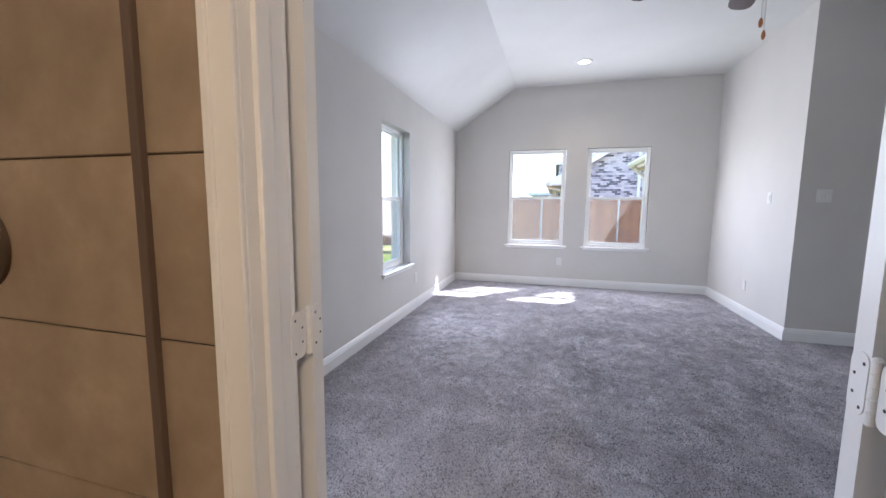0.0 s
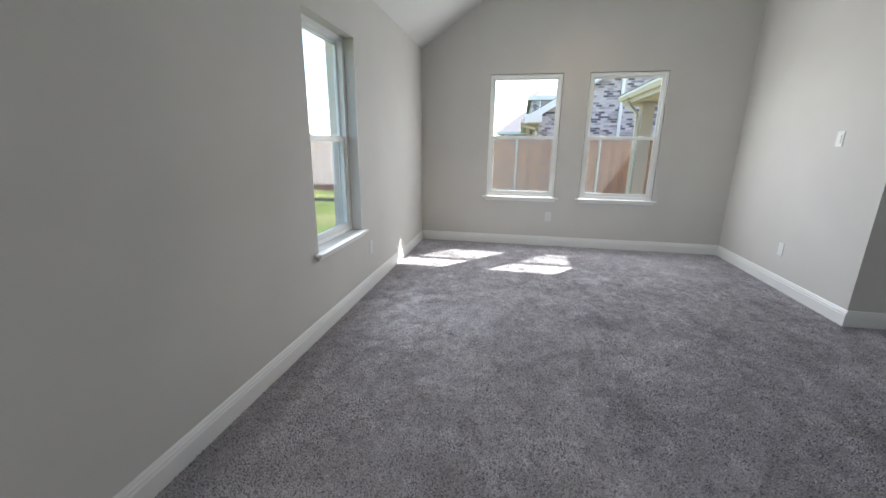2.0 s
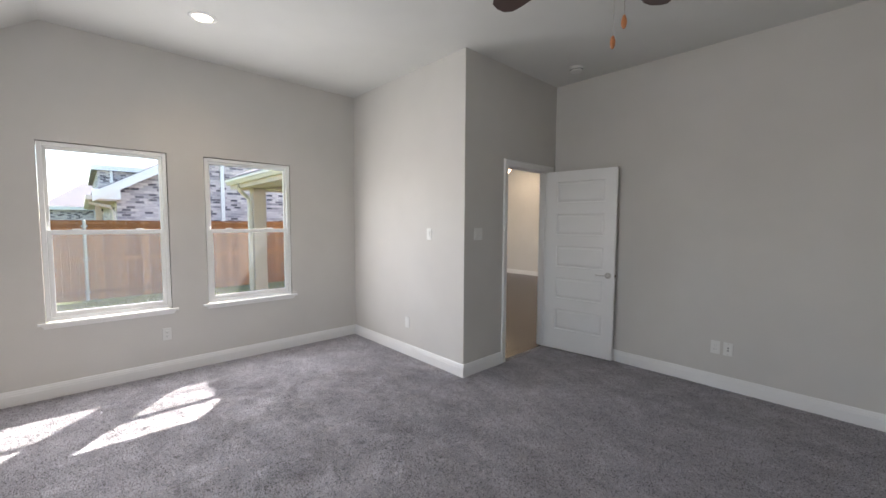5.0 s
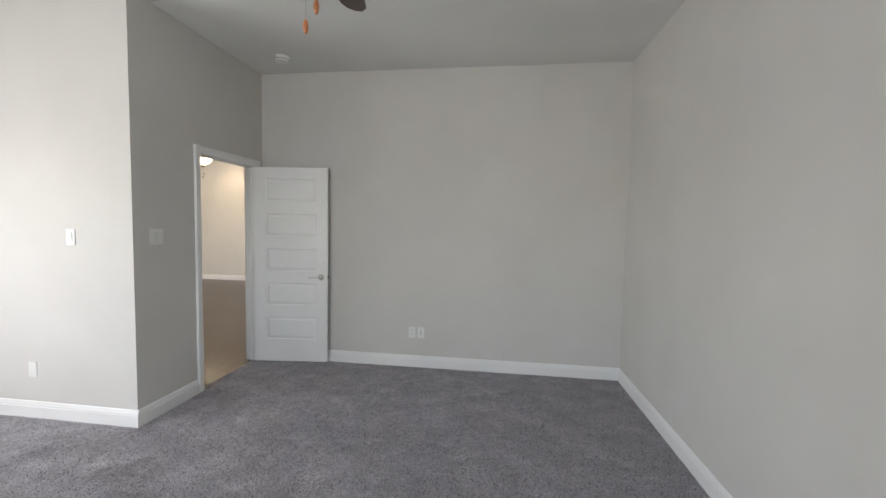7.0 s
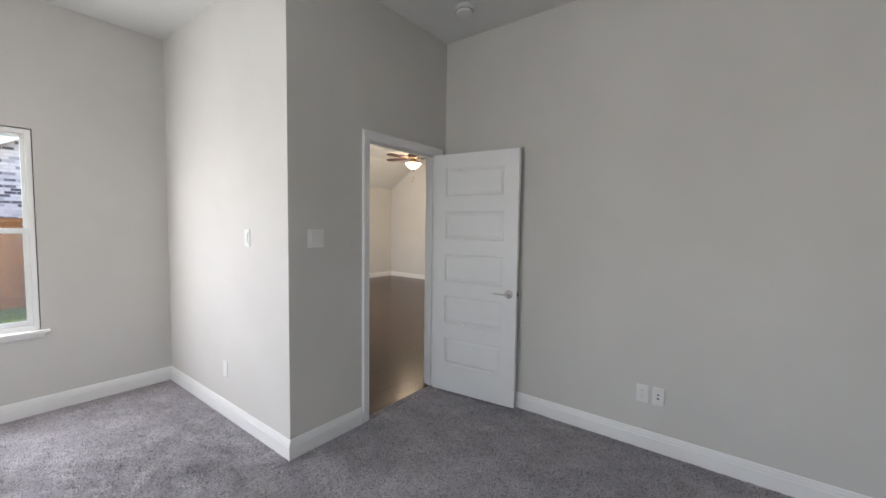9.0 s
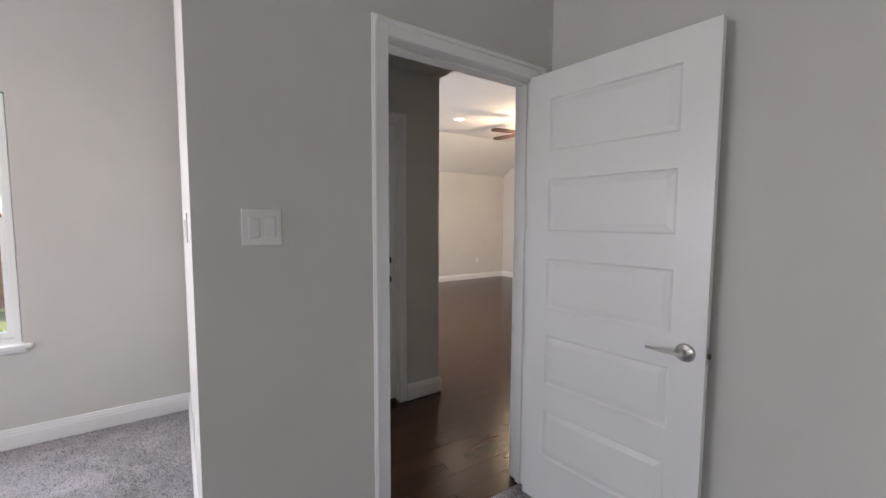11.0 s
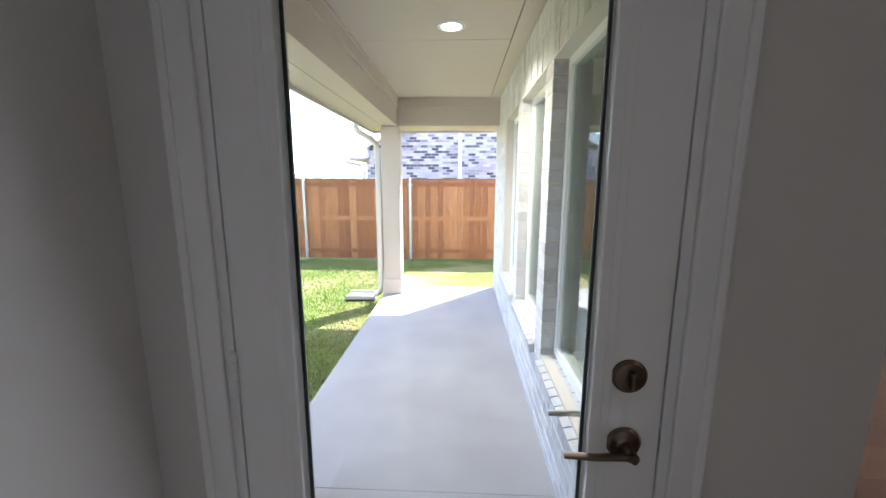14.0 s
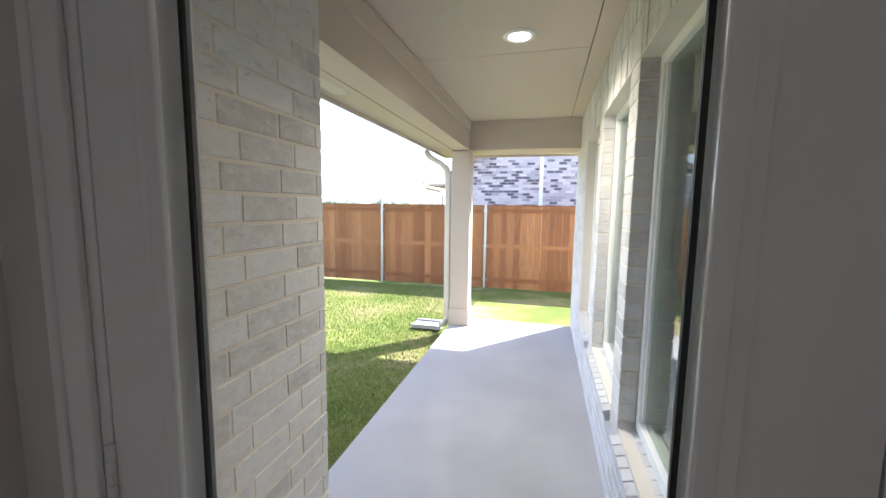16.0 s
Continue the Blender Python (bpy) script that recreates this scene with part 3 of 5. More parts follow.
# ---- windows ----
def window(name, axis, d, outward, u0, u1, z0, z1, label, glass=GLASS, rail=0.5, group="bedroom windows"):
    """A single-hung vinyl window in the wall plane at depth d..d + outward * 0.08, spanning u0..u1 and z0..z1."""
    at = (d, (u0 + u1) / 2, z0) if axis == "x" else ((u0 + u1) / 2, d, z0)
    t = thing(name, at, label, "window", group, "structure")

    def b(pname, mat, spans, bevel=0.002, lab=""):
        bm = bmesh.new()
        for a0, a1, c0, c1, p0, p1 in spans:
            e0, e1 = sorted((d + outward * p0, d + outward * p1))
            if axis == "x":
                box(bm, e0, e1, a0, a1, c0, c1)
            else:
                box(bm, a0, a1, e0, e1, c0, c1)
        return part(pname, bm, mat, t, lab, bevel)

    f = 0.032
    b("window_frame", VINYL, [(u0, u0 + f, z0, z1, 0.0, 0.075), (u1 - f, u1, z0, z1, 0.0, 0.075), (u0 + f, u1 - f, z1 - f, z1, 0.0, 0.075), (u0 + f, u1 - f, z0, z0 + f, 0.0, 0.075)])
    zr = z0 + (z1 - z0) * rail
    s = 0.030
    lo = b("lower_sash", VINYL, [(u0 + f, u0 + f + s, z0 + f, zr + 0.02, 0.012, 0.036), (u1 - f - s, u1 - f, z0 + f, zr + 0.02, 0.012, 0.036),
                                 (u0 + f + s, u1 - f - s, z0 + f, z0 + f + 0.038, 0.012, 0.036), (u0 + f + s, u1 - f - s, zr - 0.018, zr + 0.02, 0.012, 0.036)])
    up = b("upper_sash", VINYL, [(u0 + f, u0 + f + 0.022, zr - 0.015, z1 - f, 0.040, 0.062), (u1 - f - 0.022, u1 - f, zr - 0.015, z1 - f, 0.040, 0.062),
                                 (u0 + f + 0.022, u1 - f - 0.022, z1 - f - 0.024, z1 - f, 0.040, 0.062), (u0 + f + 0.022, u1 - f - 0.022, zr - 0.015, zr + 0.015, 0.040, 0.062)])
    p = b("lower_pane", glass, [(u0 + f + s - 0.004, u1 - f - s + 0.004, z0 + f + 0.034, zr - 0.014, 0.022, 0.026)], 0, "clear glass pane")
    q = b("upper_pane", glass, [(u0 + f + 0.018, u1 - f - 0.018, zr + 0.011, z1 - f - 0.02, 0.050, 0.054)], 0, "clear glass pane")
    p.visible_shadow = q.visible_shadow = False
    sc = b("insect_screen", SCREEN, [(u0 + f, u1 - f, z0 + f, zr, 0.0655, 0.0665)], 0, "fine grey mesh insect screen")
    b("screen_frame", VINYL, [(u0 + f, u0 + f + 0.012, z0 + f, zr, 0.062, 0.070), (u1 - f - 0.012, u1 - f, z0 + f, zr, 0.062, 0.070)], 0.001)
    for k in (0.25, 0.75):
        uu = u0 + (u1 - u0) * k
        b("sash_lock", VINYL, [(uu - 0.03, uu + 0.03, zr + 0.02, zr + 0.03, 0.016, 0.034)], 0.003)
    return t


def stool(axis, wall_face, inward, u0, u1, ztop, depth_in):
    at = (wall_face, (u0 + u1) / 2, ztop) if axis == "x" else ((u0 + u1) / 2, wall_face, ztop)
    t = thing("window_sill", at, "white painted window stool with a moulded apron", "window sill", kind="structure")
    for pname, spans in {"sill_board": [(u0 - 0.045, u1 + 0.045, ztop - 0.02, ztop, 0.0, 0.042), (u0, u1, ztop - 0.02, ztop, -depth_in, 0.0)],
                         "apron": [(u0 - 0.02, u1 + 0.02, ztop - 0.034, ztop - 0.02, 0.0, 0.026), (u0 - 0.012, u1 + 0.012, ztop - 0.052, ztop - 0.034, 0.0, 0.014)]}.items():
        bm = bmesh.new()
        for a0, a1, c0, c1, p0, p1 in spans:
            e0, e1 = sorted((wall_face + inward * p0, wall_face + inward * p1))
            if axis == "x":
                box(bm, e0, e1, a0, a1, c0, c1)
            else:
                box(bm, a0, a1, e0, e1, c0, c1)
        part(pname, bm, TRIM, t, "", 0.003)
    return t


for k, (a, b) in enumerate(W_N):
    window("window_%d" % (k + 1), "y", 0.012, 1, a + 0.006, b - 0.006, WZ0 + 0.004, WZ1 - 0.006, "white vinyl single hung window looking to the fenced yard")
    stool("y", 0.0, -1, a, b, WZ0, 0.012)
for k, (a, b) in enumerate(W_W):
    window("window_%d" % (k + 3), "x", -0.085, -1, a, b, 0.575, 2.035, "white vinyl single hung window set deep in the wall")
    stool("x", 0.0, 1, a, b, 0.572, 0.085)

# ---- doors ----
def panel_leaf(bm, w, h, thick, cols):
    """Five wide moulded panels on both faces, leaf from x 0..w, y 0..thick."""
    rows = []
    zs = [0.0]
    bottom, gap, top = 0.235, 0.125, 0.115
    ph = (h - bottom - top - 4 * gap) / 5
    z = bottom
    for _ in range(5):
        rows.append((z, z + ph))
        z += ph + gap
    stile = 0.112
    for y, s in ((0.0, 1), (thick, -1)):
        us = [0, stile, w - stile, w]
        zz = [0] + [v for r in rows for v in r] + [h]
        for i in range(3):
            for j in range(len(zz) - 1):
                a, b, c, d = us[i], us[i + 1], zz[j], zz[j + 1]
                if i == 1 and j % 2 == 1:
                    ins = [(0, 0), (0.005, 0.009), (0.011, 0.011), (0.036, 0.0025)]
                    loops = []
                    for q, dep in ins:
                        loops.append([bm.verts.new((u, y + s * dep, v)) for u, v in ((a + q, c + q), (b - q, c + q), (b - q, d - q), (a + q, d - q))])
                    for l0, l1 in zip(loops, loops[1:]):
                        for k in range(4):
                            bm.faces.new((l0[k], l0[(k + 1) % 4], l1[(k + 1) % 4], l1[k]))
                    bm.faces.new(loops[-1])
                else:
                    bm.faces.new([bm.verts.new((u, y, v)) for u, v in ((a, c), (b, c), (b, d), (a, d))])
    for (p, q) in (((0, 0), (0, h)), ((w, 0), (w, h)), ((0, 0), (w, 0)), ((0, h), (w, h))):
        bm.faces.new([bm.verts.new((p[0], 0, p[1])), bm.verts.new((q[0], 0, q[1])), bm.verts.new((q[0], thick, q[1])), bm.verts.new((p[0], thick, p[1]))])
    bmesh.ops.remove_doubles(bm, verts=bm.verts, dist=0.0004)


def lever(t, x, z, y, out, towards, mat, label, length=0.115, lock=True):
    """A lever handle on a leaf whose face is at y (local), pointing along x towards."""
    bm = bmesh.new()
    prof = [(0.033, 0), (0.033, 0.004), (0.029, 0.009), (0.017, 0.013), (0.012, 0.016), (0.011, 0.045)]
    lathe(bm, prof, (0, 0, 0), 28)
    turn = Matrix.Rotation(radians(90) * (1 if out < 0 else -1), 4, "X")
    bmesh.ops.transform(bm, matrix=Matrix.Translation((x, y, z)) @ turn, verts=bm.verts)
    hnd = part("door_handle", bm, mat, t, label, smooth=False)
    bm = bmesh.new()
    yy = y + out * 0.044
    tube(bm, [(x - towards * 0.010, yy, z), (x + towards * 0.03, yy, z), (x + towards * 0.07, yy + out * 0.003, z + 0.001), (x + towards * length, yy, z + 0.002)], 0.0085, 12, 0.62)
    part("lever", bm, mat, hnd, smooth=True)
    if lock:
        bm = bmesh.new()
        cyl(bm, (x, y + out * 0.05, z), (x, y + out * 0.056, z), 0.006, seg=14)
        part("lock_button", bm, mat, hnd)
    return hnd


def hinge(t, place, mat, name="hinge", axis_x=1):
    x, y, z = place
    bm = bmesh.new()
    for k in range(5):
        cyl(bm, (x, y, z - 0.045 + k * 0.018), (x, y, z - 0.045 + k * 0.018 + 0.0172), 0.0062, seg=14)
    cyl(bm, (x, y, z + 0.045), (x, y, z + 0.049), 0.0068, 0.004, seg=14)
    cyl(bm, (x, y, z - 0.049), (x, y, z - 0.045), 0.004, 0.0068, seg=14)
    return part(name, bm, mat, t, "painted door hinge knuckle" if mat is TRIM else "metal door hinge", smooth=False)


def hinge_plate(t, x, y0, y1, z, out, mat=TRIM):
    """A rounded hinge plate lying on a face at x, facing out (+1 or -1), with screws."""
    w, h, r = y1 - y0, 0.092, 0.014
    bm = bmesh.new()
    ring = []
    for cx, cz, a0 in ((w - r, h / 2 - r, 0), (r, h / 2 - r, 90), (r, -h / 2 + r, 180), (w - r, -h / 2 + r, 270)):
        for k in range(5):
            a = radians(a0 + k * 22.5)
            ring.append((cx + r * math.cos(a), cz + r * math.sin(a)))
    lo = [bm.verts.new((x - out * 0.001, y0 + u, z + v)) for u, v in ring]
    hi = [bm.verts.new((x + out * 0.0016, y0 + u, z + v)) for u, v in ring]
    bm.faces.new(hi)
    for k in range(len(ring)):
        bm.faces.new((lo[k], lo[(k + 1) % len(ring)], hi[(k + 1) % len(ring)], hi[k]))
    p = part("hinge_plate", bm, mat, t, "white painted hinge plate with screws")
    bm = bmesh.new()
    for u, v in ((0.25, 0.03), (0.72, 0.012), (0.72, -0.016), (0.25, -0.034)):
        cyl(bm, (x + out * 0.0012, y0 + w * u, z + v), (x + out * 0.0019, y0 + w * u, z + v), 0.0026, seg=10)
    part("screw", bm, SLOT, p)
    return p


# bedroom door: hinge at its local origin, leaf along +x, hall-side face at y = thickness
def bedroom_door():
    t = thing("door_1", (0, 0, 0), "white five-panel hollow door standing open against the wall", "door")
    bm = bmesh.new()
    panel_leaf(bm, 0.755, 2.022, 0.035, 1)
    part("leaf", bm, TRIM, t)
    lever(t, 0.755 - 0.062, 0.898, 0.035, 1, -1, NICKEL, "satin nickel lever handle")
    lever(t, 0.755 - 0.062, 0.898, 0.0, -1, -1, NICKEL, "satin nickel lever handle", lock=False)
    boxed("latch_plate", NICKEL, t, (0.7545, 0.7565, 0.006, 0.029, 0.868, 0.928), label="nickel latch plate")
    boxed("latch_bolt", BRONZE, t, (0.7565, 0.767, 0.012, 0.023, 0.888, 0.908), bevel=0.003, label="dark latch bolt")
    for z in (0.2, 1.02, 1.84):
        hinge(t, (-0.004, -0.004, z), NICKEL)
    return t


ang = math.atan2(-0.755, 0.085)
d1 = bedroom_door()
d1.matrix_basis = Matrix.Translation((5.091, -1.985, 0.018)) @ Matrix.Rotation(ang, 4, "Z") @ Matrix.Diagonal((1, -1, 1, 1))

# strike plate on the left jamb
st = thing("strike_plate", (4.329, -1.94, 0.93), "aged bronze strike plate on the white jamb", "door hardware")
boxed("plate", BRONZE, st, (4.328, 4.3295, -1.962, -1.925, 0.9, 0.96), bevel=0.0005)
bm = bmesh.new()
lathe(bm, [(0.006, -0.031), (0.010, -0.018), (0.011, 0.0), (0.010, 0.018), (0.006, 0.031)], (0, 0, 0), 14)
bmesh.ops.transform(bm, matrix=Matrix.Translation((4.328, -1.966, 0.93)) @ Matrix.Diagonal((0.45, 1, 1, 1)), verts=bm.verts)
part("lip", bm, BRONZE, st, "", smooth=True)


# bathroom double doors, folded back flat on the wall
def bath_leaf(side):
    t = thing("door_2" if side < 0 else "door_3", (1.12 if side < 0 else 2.005, SY, 0), "white panel bathroom door leaf folded back flat on the wall", "door")
    w = 0.44
    x_h = 1.118 if side < 0 else 2.007
    x_f = x_h + side * w
    bm = bmesh.new()
    panel_leaf(bm, w, 2.02, 0.035, 1)
    mx = Matrix.Translation((x_h, SY + 0.063, 0.018)) @ Matrix.Diagonal((side, 1, 1, 1))
    bmesh.ops.transform(bm, matrix=mx, verts=bm.verts)
    part("leaf", bm, TRIM, t)
    for z in (0.2, 1.0, 1.82):
        hinge(t, (x_h - side * 0.004, SY + 0.046, z), TRIM)
        hinge_plate(t, x_h, SY + 0.064, SY + 0.097, z, -side)
        hinge_plate(t, 1.12 if side < 0 else 2.005, SY - 0.006, SY + 0.0385, z, -side)
    bm = bmesh.new()
    cyl(bm, (x_f - side * 0.05, SY + 0.08, 0.93), (x_f - side * 0.05, SY + 0.10, 0.93), 0.03, 0.025)
    part("door_knob", bm, NICKEL, t, "satin nickel dummy knob")


bath_leaf(-1)
bath_leaf(1)


# patio door
def patio_door():
    x0, x1, z0, z1 = 4.168, 4.992, 0.035, 2.065
    gx0, gx1, gz0, gz1 = 4.288, 4.855, 0.345, 1.92
    y0, y1 = PY, PY + 0.044
    t = thing("door_4", (x0, PY, 0), "closed white patio door with one full glass lite", "door", kind="structure")
    bm = bmesh.new()
    pierced(bm, "y", y0, y1, x0, x1, z0, z1, [(gx0 - 0.012, gx1 + 0.012, gz0 - 0.012, gz1 + 0.012)])
    part("leaf", bm, TRIM, t)
    lite = []
    for o, dpt in ((0.0, 0.010), (0.016, 0.006)):
        lite += [(gx0 - 0.022 - o, gx0 + 0.0 - o, gz0 - 0.022 - o, gz1 + 0.022 + o, dpt), (gx1 + o, gx1 + 0.022 + o, gz0 - 0.022 - o, gz1 + 0.022 + o, dpt),
                 (gx0 - o, gx1 + o, gz0 - 0.022 - o, gz0 - o, dpt), (gx0 - o, gx1 + o, gz1 + o, gz1 + 0.022 + o, dpt)]
    boxed("lite_frame", TRIM, t, *[(a, b, y0 - dp, y0, c, d) for a, b, c, d, dp in lite[:4]], bevel=0.003)
    boxed("lite_moulding", TRIM, t, *[(a, b, y0 - dp, y0 - 0.0002, c, d) for a, b, c, d, dp in lite[4:]], bevel=0.0025)
    boxed("lite_frame", TRIM, t, *[(a, b, y1, y1 + 0.003, c, d) for a, b, c, d, dp in lite[:4]], bevel=0.003)
    g = boxed("pane", GLASS, t, (gx0 - 0.008, gx1 + 0.008, y1 - 0.009, y1 - 0.005, gz0 - 0.008, gz1 + 0.008), label="clear glass door lite")
    g.visible_shadow = False
    e = 0.003
    boxed("gasket", RUBBER, t, (gx0 - e, gx0 + e, y1 - 0.015, y1 - 0.0095, gz0 - e, gz1 + e), (gx1 - e, gx1 + e, y1 - 0.015, y1 - 0.0095, gz0 - e, gz1 + e),
          (gx0 + e, gx1 - e, y1 - 0.015, y1 - 0.0095, gz0 - e, gz0 + e), (gx0 + e, gx1 - e, y1 - 0.015, y1 - 0.0095, gz1 - e, gz1 + e), label="black glazing gasket")
    lever(t, 4.925, 0.945, y0, -1, -1, BRONZE, "aged bronze lever handle", 0.125)
    lever(t, 4.925, 0.945, y1, 1, -1, NICKEL, "satin nickel outer lever", 0.125, lock=False)
    bm = bmesh.new()
    lathe(bm, [(0.033, 0), (0.033, 0.005), (0.028, 0.010), (0.010, 0.012)], (0, 0, 0), 28)
    bmesh.ops.transform(bm, matrix=Matrix.Translation((4.925, y0, 1.085)) @ Matrix.Rotation(radians(90), 4, "X"), verts=bm.verts)
    db = part("deadbolt", bm, BRONZE, t, "aged bronze thumb-turn deadbolt")
    boxed("thumb_turn", BRONZE, db, (4.9205, 4.9295, y0 - 0.028, y0 - 0.012, 1.068, 1.102), bevel=0.003)
    for z, s in ((0.945, 0.028), (1.085, 0.026)):
        boxed("bolt_plate", BRONZE, t, (4.9915, 4.9945, y0 + 0.002, y0 + 0.03, z - s, z + s), bevel=0.001)
    for z in (0.27, 1.07, 1.84):
        hinge(t, (x0 - 0.004, y0 - 0.005, z), TRIM)
    boxed("door_sweep", RUBBER, t, (x0, x1, y0 + 0.005, y0 + 0.035, 0.016, 0.034), label="black rubber door sweep")
    f = thing("door_frame", (4.58, PY, 0), "white painted patio door frame", "door frame", kind="structure")
    boxed("jamb", TRIM, f, (4.13, 4.164, PY, PY + 0.121, -0.02, 2.10), (4.996, 5.03, PY, PY + 0.121, -0.02, 2.10), bevel=0.0015)
    boxed("head_jamb", TRIM, f, (4.164, 4.996, PY, PY + 0.16, 2.069, 2.10), bevel=0.0015)
    boxed("weatherstrip", RUBBER, f, (4.164, 4.168, PY + 0.018, PY + 0.045, 0.03, 2.067), (4.992, 4.996, PY + 0.032, PY + 0.045, 0.03, 2.067), label="black weatherstrip")
    th = boxed("threshold", BRONZE, None, (4.13, 5.03, PY + 0.0, PY + 0.22, -0.055, 0.014), bevel=0.004)
    tagged(th, "dark metal door threshold", "threshold", kind="structure")


patio_door()


# ---- small wall fittings ----
def plate(place, face, kind, label, name, category):
    """face: outward direction as a letter pair like '-x'. Plate centred on place."""
    turn = {"+x": 90, "-x": -90, "-y": 0, "+y": 180}[face]
    m = Matrix.Translation(place) @ Matrix.Rotation(radians(turn), 4, "Z")
    t = new(name)
    t.matrix_basis = m
    tagged(t, label, category)

    def lb(pname, mat, span, bevel=0.001):
        bm = bmesh.new()
        box(bm, *span)
        ob = new(pname, mesh_of(pname, bm, mat))
        ob.parent = t
        return finish(ob, bevel)

    w = 0.058 if kind == "double" else 0.035
    lb("cover_plate", PLATE, (-w, w, -0.0055, 0, -0.058, 0.058), 0.0025)
    if kind in ("switch", "double"):
        for x in ((-0.023, 0.023) if kind == "double" else (0,)):
            lb("rocker_frame", PLATE, (x - 0.0175, x + 0.0175, -0.0068, -0.005, -0.034, 0.034), 0.0008)
            r = lb("rocker", PLATE, (x - 0.0155, x + 0.0155, -0.0105, -0.0065, -0.031, 0.031), 0.0015)
            r.rotation_euler = (radians(3), 0, 0)
    if kind == "outlet":
        for z in (-0.0195, 0.0195):
            lb("receptacle", PLATE, (-0.016, 0.016, -0.0075, -0.005, z - 0.0135, z + 0.0135), 0.002)
            for x in (-0.0062, 0.0062):
                lb("slot", SLOT, (x - 0.0011, x + 0.0011, -0.0080, -0.0072, z - 0.001, z + 0.0065), 0)
            lb("ground_hole", SLOT, (-0.002, 0.002, -0.0080, -0.0072, z - 0.0085, z - 0.005), 0)
        lb("plate_screw", NICKEL, (-0.0025, 0.0025, -0.0065, -0.0052, -0.0025, 0.0025), 0.001)
    if kind == "data":
        for z in (-0.012, 0.012):
            lb("jack", SLOT, (-0.006, 0.006, -0.0078, -0.005, z - 0.005, z + 0.005), 0.001)
        for z in (-0.045, 0.045):
            lb("plate_screw", NICKEL, (-0.0025, 0.0025, -0.0065, -0.0052, z - 0.0025, z + 0.0025), 0.001)
    return t


plate((3.888, DY, 1.355), "-y", "double", "white two-gang rocker switch on the grey wall", "light_switch", "light switch")
plate((BX, -1.475, 1.345), "-x", "switch", "white rocker switch on the bay wall", "light_switch", "light switch")
plate((BX, -1.11, 0.365), "-x", "blank", "white blank cover plate low on the bay wall", "wall_plate", "wall plate")
plate((EX, -3.628, 0.365), "-x", "outlet", "white duplex outlet on the long wall", "electrical_outlet", "electrical outlet")
plate((EX, -3.722, 0.365), "-x", "data", "white two-jack cable plate beside the outlet", "cable_plate", "wall plate")
plate((1.665, 0, 0.385), "-y", "outlet", "white duplex outlet under the windows", "electrical_outlet", "electrical outlet")
plate((0, -1.935, 0.375), "+x", "outlet", "white duplex outlet beside the deep window", "electrical_outlet", "electrical outlet")
plate((8.15, LY, 0.38), "-y", "outlet", "white duplex outlet on the living room wall", "electrical_outlet", "electrical outlet")
plate((9.55, LY, 0.42), "-y", "blank", "white blank plate on the living room wall", "wall_plate", "wall plate")


def can_light(place, label, group):
    x, y, z = place
    t = thing("recessed_light", place, label, "ceiling light", group)
    bm = bmesh.new()
    lathe(bm, [(0.066, -0.0035), (0.070, -0.009), (0.094, -0.006), (0.098, 0.0), (0.060, 0.0)], place, 40)
    part("trim_ring", bm, TRIM, t, "white trim ring", smooth=True)
    bm = bmesh.new()
    cyl(bm, (x, y, z - 0.0065), (x, y, z - 0.0045), 0.064, seg=40)
    part("lens", bm, LENS, t, "glowing warm lens")
    return t


can_light((1.86, -0.93, H), "lit round recessed light in the white ceiling", "recessed lights")
can_light((7.6, 2.0, 3.05), "lit round recessed light in the vaulted ceiling", "recessed lights")
can_light((7.6, -1.2, 3.05), "lit round recessed light in the vaulted ceiling", "recessed lights")
can_light((9.9, 2.0, 3.05), "lit round recessed light in the vaulted ceiling", "recessed lights")

sm = thing("smoke_detector", (4.84, -2.42, H), "white round smoke detector on the bedroom ceiling", "smoke detector")
bm = bmesh.new()
lathe(bm, [(0.070, 0.0), (0.070, -0.010), (0.066, -0.014)], (4.84, -2.42, H), 36)
part("mount", bm, PLATE, sm)
bm = bmesh.new()
lathe(bm, [(0.060, -0.014), (0.060, -0.036), (0.052, -0.044), (0.020, -0.046)], (4.84, -2.42, H), 36)
part("cover", bm, PLATE, sm)
bm = bmesh.new()
for k in range(18):
    a = radians(k * 20)
    box(bm, -0.0015, 0.0015, -0.007, 0.007, -0.003, 0.003)
    bmesh.ops.transform(bm, matrix=Matrix.Translation((4.84 + 0.0602 * math.cos(a), -2.42 + 0.0602 * math.sin(a), H - 0.027)) @ Matrix.Rotation(a, 4, "Z") @ Matrix.Diagonal((0.6, 1, 1, 1)), verts=bm.verts[-8:])
part("vent_slots", bm, SLOT, sm)


